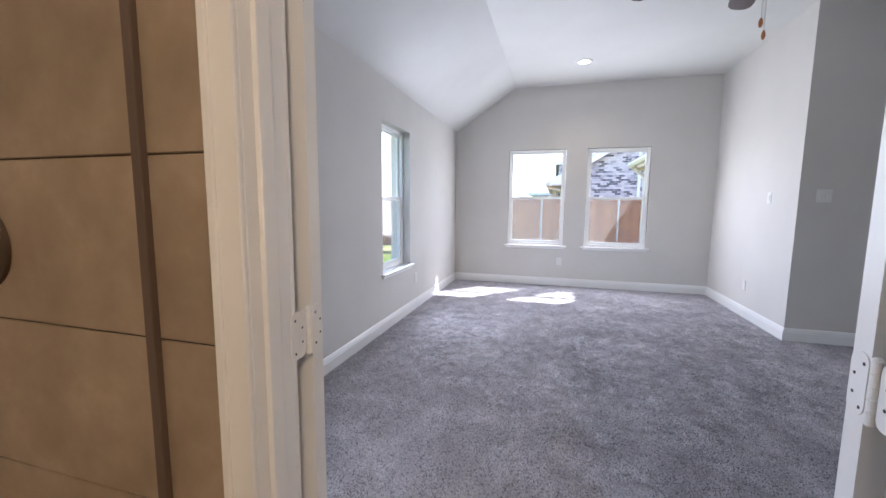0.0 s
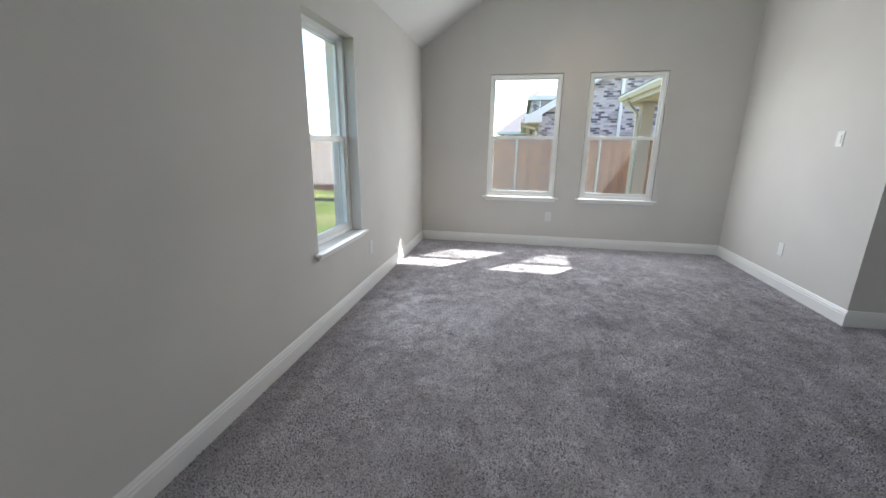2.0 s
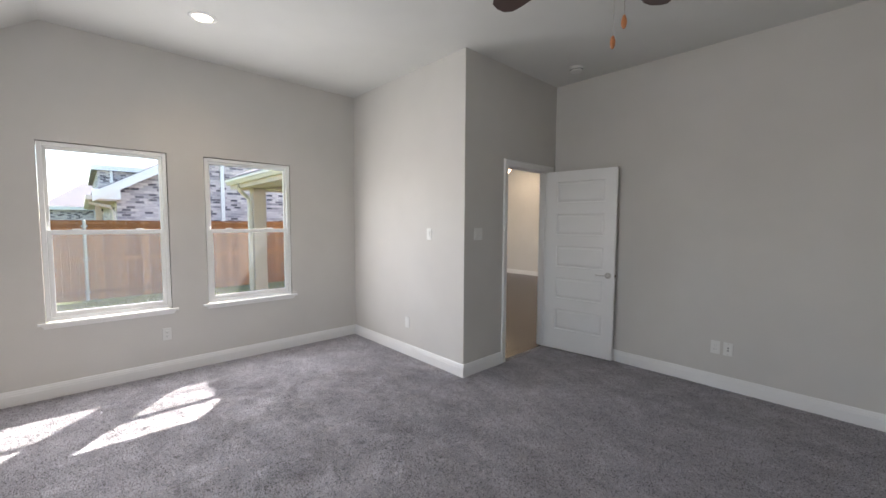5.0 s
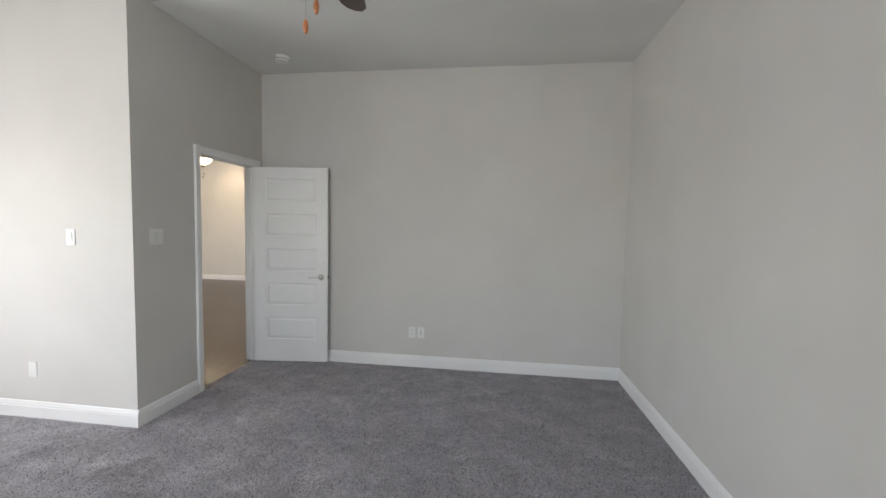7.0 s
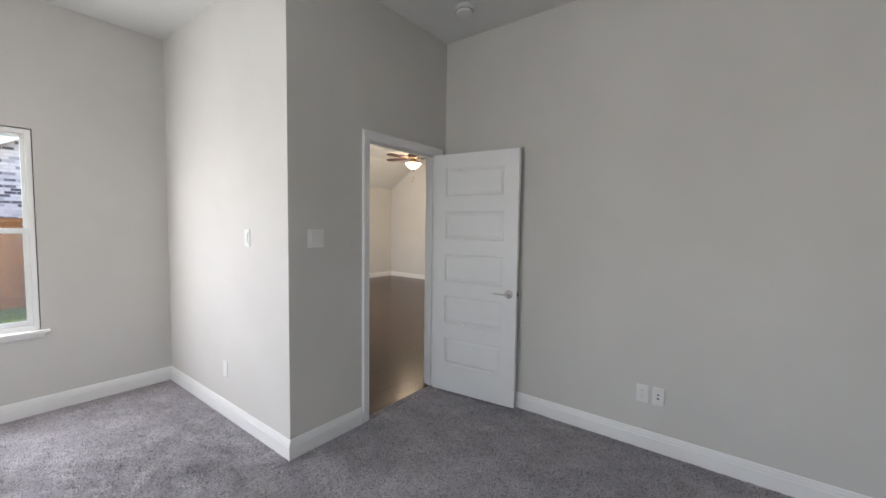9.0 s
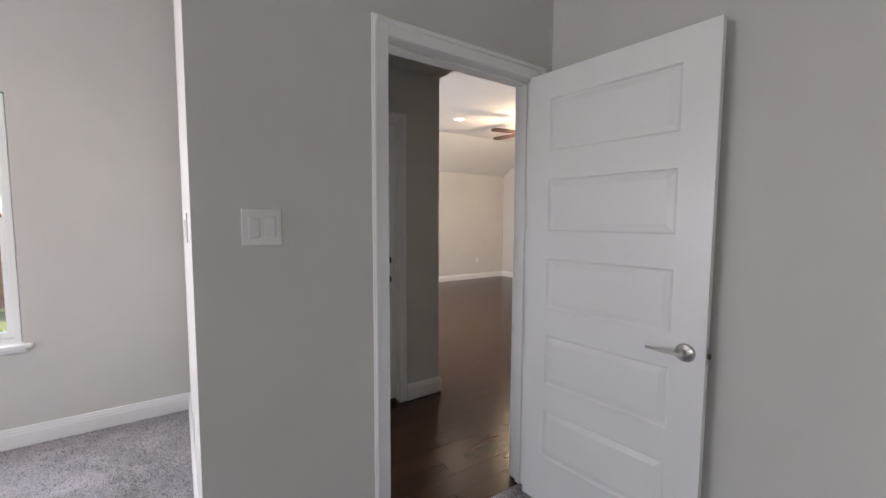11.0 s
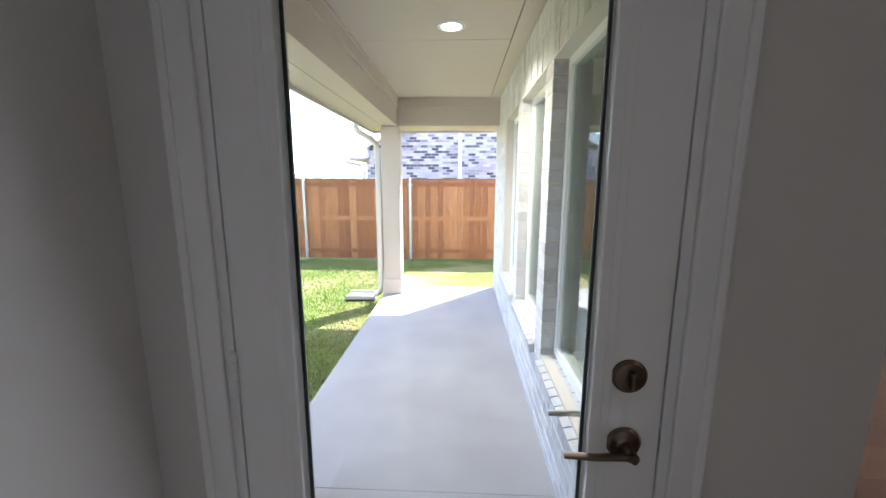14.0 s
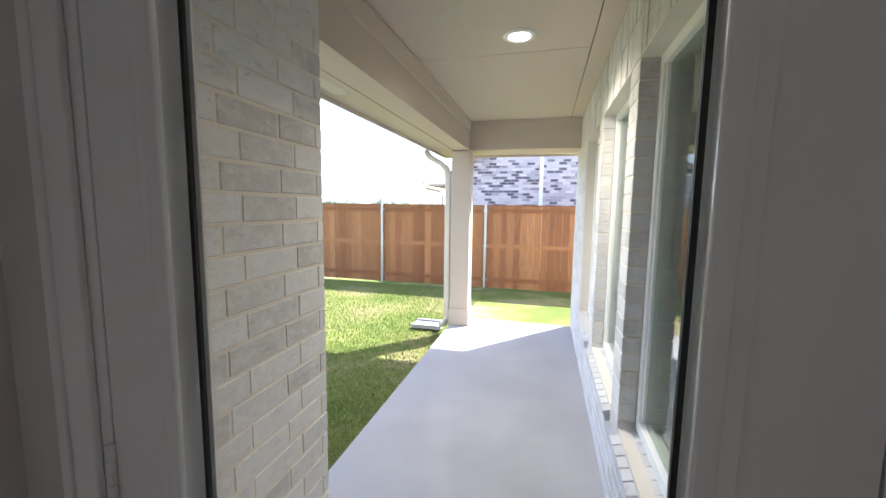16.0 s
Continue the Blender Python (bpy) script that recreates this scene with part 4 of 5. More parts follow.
def ceiling_fan(name, centre, ztop, zblade, first, lit, label, rod):
    x, y = centre
    t = thing(name, (x, y, ztop), label, "ceiling fan")
    bm = bmesh.new()
    lathe(bm, [(0.070, 0), (0.068, -0.02), (0.045, -0.055), (0.016, -0.065)], (x, y, ztop), 28)
    part("canopy", bm, BRONZE, t, "bronze canopy", smooth=True)
    bm = bmesh.new()
    cyl(bm, (x, y, ztop - 0.06), (x, y, zblade + 0.10), 0.013)
    part("downrod", bm, BRONZE, t)
    bm = bmesh.new()
    lathe(bm, [(0.03, 0.12), (0.085, 0.105), (0.118, 0.07), (0.125, 0.02), (0.105, -0.005), (0.06, -0.02)], (x, y, zblade), 36)
    part("motor_housing", bm, BRONZE, t, "aged bronze motor housing", smooth=True)
    bm = bmesh.new()
    lathe(bm, [(0.062, -0.02), (0.066, -0.05), (0.055, -0.085), (0.030, -0.095)], (x, y, zblade), 28)
    part("switch_housing", bm, BRONZE, t, "", smooth=True)
    for k in range(5):
        a = radians(first + 72 * k)
        m = Matrix.Translation((x, y, zblade)) @ Matrix.Rotation(a, 4, "Z")
        bm = bmesh.new()
        outline = [(0.17, -0.050), (0.19, -0.055), (0.56, -0.068), (0.62, -0.062), (0.655, -0.038), (0.665, 0.0), (0.655, 0.038), (0.62, 0.062), (0.56, 0.068), (0.19, 0.055), (0.17, 0.050)]
        tops = [bm.verts.new((u, v, 0.004)) for u, v in outline]
        bots = [bm.verts.new((u, v, -0.003)) for u, v in outline]
        bm.faces.new(tops)
        bm.faces.new(bots[::-1])
        for i in range(len(outline)):
            bm.faces.new((tops[i], tops[(i + 1) % len(outline)], bots[(i + 1) % len(outline)], bots[i]))
        bmesh.ops.transform(bm, matrix=m @ Matrix.Rotation(radians(12), 4, "X"), verts=bm.verts)
        bl = part("blade", bm, BLADE, t, "dark wood fan blade")
        bm = bmesh.new()
        box(bm, 0.09, 0.22, -0.014, 0.014, -0.010, -0.004)
        box(bm, 0.19, 0.24, -0.035, 0.035, -0.008, -0.004)
        bmesh.ops.transform(bm, matrix=m @ Matrix.Rotation(radians(12), 4, "X"), verts=bm.verts)
        part("blade_iron", bm, BRONZE, bl)
    if lit:
        bm = bmesh.new()
        lathe(bm, [(0.03, -0.22), (0.075, -0.205), (0.115, -0.175), (0.150, -0.125), (0.165, -0.105), (0.160, -0.10), (0.05, -0.10)], (x, y, zblade), 36)
        part("glass_bowl", bm, BOWL, t, "glowing amber alabaster glass bowl", smooth=True).visible_shadow = False
        bm = bmesh.new()
        lathe(bm, [(0.012, -0.218), (0.024, -0.228), (0.014, -0.242), (0.008, -0.262), (0.003, -0.268)], (x, y, zblade), 20)
        part("finial", bm, BRONZE, t, "", smooth=True)
    return t


def pull_chain(t, x, y, z0, z1, fob):
    bm = bmesh.new()
    cyl(bm, (x, y, z0), (x, y, z1), 0.0013, seg=6)
    n = int((z0 - z1) / 0.009)
    for k in range(n):
        bmesh.ops.create_icosphere(bm, subdivisions=1, radius=0.0023, matrix=Matrix.Translation((x, y, z0 - k * 0.009)))
    c = part("pull_chain", bm, NICKEL, t, "beaded metal pull chain")
    bm = bmesh.new()
    lathe(bm, [(0.002, 0.024), (0.006, 0.018), (0.0095, 0.004), (0.0095, -0.008), (0.006, -0.02), (0.002, -0.024)], (x, y, z1 - 0.02), 16)
    part("fob", bm, fob, c, "turned orange-brown wooden fob", smooth=True)


fan = ceiling_fan("ceiling_fan", (2.55, -3.84), H, 2.52, 80, False, "dark bronze five-blade ceiling fan with hanging pull chains", 0.3)
pull_chain(fan, 2.530, -3.87, 2.43, 2.185, FOB)
pull_chain(fan, 2.568, -3.815, 2.43, 2.145, FOB)
fan2 = ceiling_fan("ceiling_fan", (8.5, 1.38), 3.05, 2.82, 100, True, "bronze five-blade ceiling fan with a lit glass bowl", 0.2)
pull_chain(fan2, 8.47, 1.34, 2.68, 2.44, BRONZE)
pull_chain(fan2, 8.53, 1.41, 2.68, 2.38, BRONZE)

# ---- bathroom fittings in view ----
sv = thing("shower_valve", (0.50, -5.815, 1.17), "round aged bronze shower valve trim on beige tile", "shower valve")
bm = bmesh.new()
lathe(bm, [(0.085, 0), (0.083, 0.006), (0.060, 0.010), (0.035, 0.013), (0.032, 0.045), (0.026, 0.05)], (0, 0, 0), 36)
bmesh.ops.transform(bm, matrix=Matrix.Translation((0.50, -5.804, 1.16)) @ Matrix.Rotation(radians(90), 4, "X"), verts=bm.verts)
part("escutcheon", bm, BRONZE, sv, "aged bronze round escutcheon", smooth=False)
bm = bmesh.new()
tube(bm, [(0.50, -5.845, 1.16), (0.50, -5.86, 1.14), (0.50, -5.868, 1.08)], 0.009, 12)
part("valve_lever", bm, BRONZE, sv, smooth=True)
ch = thing("shower_screen_channel", (0.934, -5.80, 0.1), "slim bronze channel running up the tile", "shower screen channel")
boxed("channel", CHANNEL, ch, (0.924, 0.944, -5.815, -5.800, 0.02, 1.62), bevel=0.002)
bm = bmesh.new()
cyl(bm, (0.934, -5.80, 1.63), (0.934, -5.83, 1.63), 0.014)
part("clamp", bm, BRONZE, ch)

# ---- outside: slab, house shell, porch ----
tagged(boxed("patio_slab", CONCRETE, None, (3.585, LBX + 0.02, BRY, 3.97, -0.20, SLAB), (BRX, LBX + 0.02, PY + 0.12, BRY, -0.20, SLAB), bevel=0.004), "pale broom-finished concrete patio slab", "patio", kind="structure")

# mortar backings
wall("wall_brick_bay_east", MORTAR, "x", BX + 0.10, BRX - 0.0025, PY + 0.12, BRY - 0.001, -0.3, 2.6, (), "whitewashed grey brick wall beside the patio")
wall("wall_brick_north", MORTAR, "y", 0.10, BRY - 0.004, -0.23, BX + 0.09, -0.5, 2.6, [(a - 0.03, b + 0.06, 0.58, WZ1 - 0.01) for a, b in W_N], "whitewashed grey brick outer wall round the windows")
wall("wall_brick_west", MORTAR, "x", -0.22, -0.10, -8.7, 0.10, -0.5, 2.6, [(a + 0.005, b - 0.005, 0.53, 2.03) for a, b in W_W], "whitewashed grey brick outer wall round the windows")
wall("wall_patio_back", MORTAR, "y", PY + 0.12, PY + 0.20, BRX - 0.0025, LBX, -0.3, 2.6, [(4.13, 5.03, -0.3, 2.10)], "brick-coloured wall round the patio door")
wb = wall("wall_brick_patio", MORTAR, "x", LBX + 0.003, PX - 0.12, PY + 0.12, 4.05, -0.3, 2.6, [(a - 0.006, b + 0.006, 0.44, 2.07) for a, b in W_L], "whitewashed grey brick wall with three tall windows")
wall("wall_brick_end", MORTAR, "y", LY + 0.12, 4.05, PX - 0.12, 14.0, -0.3, 2.6, (), "whitewashed brick outer wall")

for k, (a, b) in enumerate(W_L):
    t = thing("window_%d" % (k + 5), (5.17, (a + b) / 2, 0.45), "tall white vinyl window set in whitewashed brick", "window", "patio windows", "structure")
    f = 0.045
    boxed("window_frame", VINYL, t, (5.158, 5.225, a, a + f, 0.45, 2.07), (5.158, 5.225, b - f, b, 0.45, 2.07), (5.158, 5.225, a + f, b - f, 2.025, 2.07), (5.158, 5.225, a + f, b - f, 0.45, 0.50), bevel=0.003)
    boxed("sash", VINYL, t, (5.170, 5.20, a + f, a + f + 0.012, 0.50, 2.025), (5.170, 5.20, b - f - 0.012, b - f, 0.50, 2.025), bevel=0.002)
    g = boxed("pane", COATED, t, (5.182, 5.186, a + f, b - f, 0.50, 2.025), label="coated reflective glass pane")
    g.visible_shadow = False
    sl = thing("window_sill", (PX, (a + b) / 2, 0.45), "white painted inner window stool", "window sill", kind="structure")
    boxed("sill_board", TRIM, sl, (PX - 0.12, PX + 0.03, a, b, 0.442, 0.46), bevel=0.003)

# porch roof
BY, BZ, CZ = 3.62, 2.125, 2.45      # north beam's inner face, beam underside, porch ceiling
t = thing("porch_roof", (4.3, 2.0, CZ), "tan painted porch ceiling and beams", "porch roof", kind="structure")
boxed("porch_ceiling", TAN, t, (BRX - 0.005, 4.955, PY + 0.12, BRY, CZ, CZ + 0.02), (3.76, 4.955, BRY, 1.607, CZ, CZ + 0.02), (3.76, 4.955, 1.614, BY + 0.05, CZ, CZ + 0.02), (4.961, LBX + 0.05, PY + 0.12, BY, CZ - 0.006, CZ + 0.02), bevel=0.001)
boxed("ceiling_joint", SLOT, t, (3.8, LBX, 1.606, 1.615, CZ + 0.004, CZ + 0.01), (4.954, 4.962, BRY, BY, CZ + 0.004, CZ + 0.01))
boxed("porch_deck", TAN, t, (3.62, LBX + 0.1, BRY, 4.25, CZ + 0.022, CZ + 0.06), (BRX, LBX + 0.1, PY + 0.2, BRY, CZ + 0.022, CZ + 0.06))
boxed("west_beam", TAN, t, (3.600, 3.800, BRY, BY, BZ, CZ), bevel=0.003)
boxed("west_beam_trim", TAN, t, (3.80, 3.820, BRY, BY - 0.02, CZ - 0.115, CZ - 0.001), (3.82, 3.832, BRY, BY - 0.035, CZ - 0.022, CZ - 0.002), (3.580, 3.600, BRY, BY, BZ - 0.004, BZ + 0.12), (3.780, 3.806, BRY, BY, BZ - 0.012, BZ), bevel=0.002)
boxed("north_beam", TAN, t, (3.600, LBX + 0.05, BY, BY + 0.20, BZ, CZ), bevel=0.003)
boxed("north_beam_trim", TAN, t, (3.82, LBX, BY - 0.02, BY, CZ - 0.115, CZ - 0.001), (3.832, LBX, BY - 0.033, BY - 0.02, CZ - 0.022, CZ - 0.002), (3.80, LBX, BY - 0.012, BY, BZ - 0.012, BZ + 0.02), bevel=0.002)
boxed("soffit", TAN, t, (3.36, 3.579, BRY, 4.22, 2.13, 2.145), (3.579, LBX + 0.3, BY + 0.202, 4.22, 2.13, 2.145))
bm = bmesh.new()
for k in range(26):
    yy = 0.6 + k * 0.022
    box(bm, 3.42, 3.52, yy, yy + 0.009, 2.127, 2.1305)
part("soffit_vent", bm, GUTTER, t, "slotted soffit vent strip")
boxed("fascia", TAN, t, (3.34, 3.36, BRY, 4.24, 2.10, 2.295), (3.36, PX, 4.22, 4.24, 2.10, 2.295), bevel=0.002)
bm = bmesh.new()
for q in ([(3.29, BRY, 2.295), (3.29, 4.25, 2.295), (5.1, 2.44, 3.19), (5.1, BRY, 3.19)], [(3.29, 4.25, 2.295), (5.1, 4.25, 2.295), (5.1, 2.44, 3.19)]):
    vs = [bm.verts.new(p) for p in q] + [bm.verts.new((p[0], p[1], p[2] + 0.03)) for p in q]
    n = len(q)
    bm.faces.new(vs[:n])
    bm.faces.new(vs[n:])
    for i in range(n):
        bm.faces.new((vs[i], vs[(i + 1) % n], vs[n + (i + 1) % n], vs[n + i]))
part("shingle_roof", bm, SHINGLE, t, "grey shingled hip roof")
can_light((4.532, 1.35, CZ), "lit round recessed light in the porch ceiling", "recessed lights")
gt = thing("gutter", (3.15, 2.0, 2.3), "cream metal gutter along the porch eave", "gutter", kind="structure")
bm = bmesh.new()
prof = [(0, 0), (0.06, 0), (0.085, 0.05), (0.10, 0.06), (0.10, 0.10), (0.09, 0.10), (0.09, 0.065), (0.055, 0.01), (0.01, 0.01), (0.01, 0.10), (0, 0.10)]
extrude_profile(bm, [(u, w) for u, w in prof], (3.34, BRY + 0.02, 2.175), (3.34, 4.24, 2.175), (-1, 0, 0))
part("trough", bm, GUTTER, gt)
dsp = thing("downspout", (3.50, 3.62, -0.1), "cream metal downspout beside the porch post", "downspout", kind="structure")
bm = bmesh.new()
tube(bm, [(3.29, 3.52, 2.19), (3.29, 3.52, 2.10), (3.32, 3.54, 2.04), (3.44, 3.63, 1.97), (3.51, 3.67, 1.90), (3.525, 3.68, 1.80)], 0.036, 12)
part("elbow", bm, GUTTER, dsp, "", smooth=True)
boxed("pipe", GUTTER, dsp, (3.495, 3.56, 3.645, 3.715, 0.02, 1.86), bevel=0.008)
bm = bmesh.new()
tube(bm, [(3.527, 3.68, 0.06), (3.527, 3.68, -0.02), (3.49, 3.72, -0.09), (3.42, 3.80, -0.13)], 0.036, 12)
part("outlet_elbow", bm, GUTTER, dsp, "", smooth=True)
po = thing("porch_post", (3.69, 3.67, SLAB), "tan painted square porch post with a plinth", "post", kind="structure")
boxed("shaft", TAN, po, (3.585, 3.815, 3.62, 3.845, SLAB + 0.20, BZ - 0.012), bevel=0.004)
boxed("plinth", TAN, po, (3.570, 3.830, 3.605, 3.860, SLAB, SLAB + 0.20), bevel=0.004)
sb = thing("splash_block", (3.21, 3.93, -0.19), "pale concrete splash block on the lawn", "splash block")
boxed("rim", CONCRETE, sb, (3.00, 3.42, 3.78, 3.815, -0.21, -0.155), (3.00, 3.42, 4.045, 4.08, -0.21, -0.155), (3.385, 3.42, 3.815, 4.045, -0.21, -0.155), bevel=0.006)
boxed("trough", CONCRETE, sb, (3.00, 3.385, 3.815, 4.045, -0.21, -0.185), bevel=0.003)

# ---- ground ----
def ground_z(x, y):
    d = max(0.0, y - 0.2)
    z = -0.13 - 0.20 * min(1.0, d / 6.8)
    if x < -0.3:
        z -= 0.25 * min(1.0, (-0.3 - x) / 7)
    return z


bm = bmesh.new()
xs = [-3000, -400, -60, -20] + [-12 + k * 0.75 for k in range(33)] + [20, 60, 400, 3000]
ys = [-3000, -400, -60, -14, -9] + [-8 + k * 0.75 for k in range(31)] + [20, 60, 400, 3000]
grid = [[bm.verts.new((x, y, ground_z(x, y) if abs(x) < 500 and abs(y) < 500 else -0.6)) for x in xs] for y in ys]
for j in range(len(ys) - 1):
    for i in range(len(xs) - 1):
        if -0.2 < xs[i] and xs[i + 1] < 14 and -9 < ys[j] and ys[j + 1] < -0.4:
            continue
        bm.faces.new((grid[j][i], grid[j][i + 1], grid[j + 1][i + 1], grid[j + 1][i]))
tagged(part("ground", bm, LAWN), "green mown lawn with straw-coloured patches", "lawn", kind="structure")

# ---- fences ----
def fence(name, axis, d, u0, u1, z, inner, label, near=None):
    """Pickets in the plane at d, rails and round posts on the inner side."""
    rnd = random.Random(7)
    at = ((u0 + u1) / 2, d, z) if axis == "y" else (d, (u0 + u1) / 2, z)
    t = thing(name, at, label, "fence", kind="structure")

    def span(a0, a1, p0, p1, c0, c1):
        e0, e1 = sorted((d + inner * p0, d + inner * p1))
        return (a0, a1, e0, e1, c0, c1) if axis == "y" else (e0, e1, a0, a1, c0, c1)

    h, w = 1.73, 0.139
    for zc in (0.14, 0.86, 1.60):
        boxed("rail", CEDAR, t, span(u0, u1, 0.0, 0.038, z + zc, z + zc + 0.085), label="horizontal cedar rail")
    boxed("cap", CEDAR, t, span(u0, u1, -0.05, 0.05, z + h, z + h + 0.035), label="cedar cap board")
    u = u0 + 2.1
    while u < u1:
        bm = bmesh.new()
        p = Vector((u, d + inner * 0.07, z)) if axis == "y" else Vector((d + inner * 0.07, u, z))
        cyl(bm, p, p + Vector((0, 0, h + 0.03)), 0.030, seg=16)
        cyl(bm, p + Vector((0, 0, h + 0.03)), p + Vector((0, 0, h + 0.05)), 0.033, 0.015, seg=16)
        pp = part("post", bm, GALV, t, "galvanised steel fence post", smooth=False)
        for zc in (0.18, 0.90, 1.64):
            boxed("bracket", GALV, pp, span(u - 0.055, u + 0.055, 0.038, 0.05, z + zc - 0.02, z + zc + 0.02))
        u += 2.35
    meshes = []
    for k in range(4):
        bm = bmesh.new()
        box(bm, *(0, w - 0.005, -0.016, 0.0, 0, 1)) if axis == "y" else box(bm, *(-0.016, 0.0, 0, w - 0.005, 0, 1))
        meshes.append(mesh_of("picket", bm, CEDAR))
    n = 0
    joined = bmesh.new()
    for k in range(int((u1 - u0) / w)):
        ua = u0 + k * w
        hh = h - 0.002
        off = -inner * rnd.uniform(0, 0.004)
        if near and near[0] <= ua <= near[1]:
            ob = new("picket", meshes[k % 4])
            ob.parent = t
            base_at = Vector((ua, d + off, z)) if axis == "y" else Vector((d + off, ua, z))
            ob.location = base_at - Vector(at)
            ob.scale = (1, 1, hh)
        else:
            if axis == "y":
                box(joined, ua, ua + w - 0.008, d + off - 0.016, d + off, z, z + hh)
            else:
                box(joined, d + off - 0.016, d + off, ua, ua + w - 0.008, z, z + hh)
    tagged(part("far_pickets", joined, CEDAR, t), kind="stuff")
    return t


fence("fence_north", "y", 7.15, -8.0, 14.0, -0.29, -1, "stained cedar picket fence with galvanised steel posts", (-3.5, 8.0))
fence("fence_west", "x", -8.0, -14.0, 7.1, -0.60, 1, "stained cedar picket fence behind the lawn", (2.0, 7.0))


# ---- neighbouring houses ----
def house_near():
    t = thing("brick_house", (8.0, 13.0, -0.4), "mottled grey brick house with white rake boards behind the fence", "house")
    bm = bmesh.new()
    pts = [(1.87, -0.4), (11.2, -0.4), (11.2, 2.0), (6.2, 4.9), (1.87, 2.35)]
    a = [bm.verts.new((x, 10.0, z)) for x, z in pts]
    b = [bm.verts.new((x, 22.0, z)) for x, z in pts]
    bm.faces.new(a)
    bm.faces.new(b[::-1])
    for k in range(5):
        bm.faces.new((a[k], a[(k + 1) % 5], b[(k + 1) % 5], b[k]))
    part("brick_wall", bm, HOUSE_BRICK, t, "mottled grey and white brick wall")
    s = (4.9 - 2.35) / (6.2 - 1.87)
    bm = bmesh.new()
    for d0, d1, z0, z1 in ((9.745, 22.2, 0.10, 0.16),):
        q = [(1.352, 2.36 - s * 0.52), (6.2, 4.91), (11.7, 1.72), (11.7, 1.72 + z1), (6.2, 4.9 + z1), (1.352, 2.35 - s * 0.52 + z1)]
        va = [bm.verts.new((x, d0, z + 0.06)) for x, z in q]
        vb = [bm.verts.new((x, d1, z + 0.06)) for x, z in q]
        bm.faces.new(va)
        bm.faces.new(vb[::-1])
        for k in range(6):
            bm.faces.new((va[k], va[(k + 1) % 6], vb[(k + 1) % 6], vb[k]))
    part("roof", bm, SHINGLE, t, "grey shingle roof")
    bm = bmesh.new()
    q = [(1.35, 2.35 - s * 0.52 - 0.06), (6.2, 4.84), (6.2, 5.1), (1.35, 2.35 - s * 0.52 + 0.20)]
    va = [bm.verts.new((x, 9.70, z)) for x, z in q]
    vb = [bm.verts.new((x, 9.74, z)) for x, z in q]
    bm.faces.new(va)
    bm.faces.new(vb[::-1])
    for k in range(4):
        bm.faces.new((va[k], va[(k + 1) % 4], vb[(k + 1) % 4], vb[k]))
    part("rake_board", bm, VINYL, t, "white rake board")
    boxed("gable_soffit", TAN, t, (1.35, 1.87, 9.74, 22.0, 2.02, 2.06))
    boxed("eave_return", VINYL, t, (1.36, 1.95, 9.742, 9.99, 2.062, 2.34))
    boxed("gutter", GUTTER, t, (1.22, 1.35, 9.70, 22.0, 2.04, 2.16))
    boxed("downspout", VINYL, t, (4.52, 4.62, 9.93, 9.998, -0.4, 3.75), label="white downspout")
    boxed("porch_post", TAN, t, (1.45, 1.60, 12.2, 12.4, -0.4, 2.03))
    bm = bmesh.new()
    tube(bm, [(1.29, 9.9, 2.08), (1.30, 9.95, 1.95), (1.72, 9.92, 1.86), (1.80, 9.94, 1.7), (1.80, 9.94, -0.3)], 0.045, 10)
    part("corner_downspout", bm, GUTTER, t, "cream downspout")
    return t


house_near()


def house_far(x0, x1, y0, y1, zw, zr, over, label, hip):
    t = thing("brick_house", ((x0 + x1) / 2, y0, -0.4), label, "house")
    boxed("brick_wall", HOUSE_BRICK, t, (x0, x1, y0, y1, -0.4, zw))
    bm = bmesh.new()
    xa, xb, ya, yb = x0 - over, x1 + over, y0 - over, y1 + over
    e = [bm.verts.new((x, y, zw)) for x, y in ((xa, ya), (xb, ya), (xb, yb), (xa, yb))]
    e2 = [bm.verts.new((x, y, zw + 0.18)) for x, y in ((xa, ya), (xb, ya), (xb, yb), (xa, yb))]
    ym = (ya + yb) / 2
    r = [bm.verts.new((xa + hip, ym, zr)), bm.verts.new((xb - hip, ym, zr))]
    bm.faces.new(e)
    for k in range(4):
        bm.faces.new((e[k], e[(k + 1) % 4], e2[(k + 1) % 4], e2[k]))
    bm.faces.new((e2[0], e2[1], r[1], r[0]))
    bm.faces.new((e2[2], e2[3], r[0], r[1]))
    bm.faces.new((e2[3], e2[0], r[0]))
    bm.faces.new((e2[1], e2[2], r[1]))
    part("roof", bm, SHINGLE, t, "grey shingle hip roof")
    boxed("fascia", VINYL, t, (xa - 0.02, xb, ya - 0.02, ya, zw, zw + 0.2), (xa - 0.02, xa, ya, yb, zw, zw + 0.2))
    return t


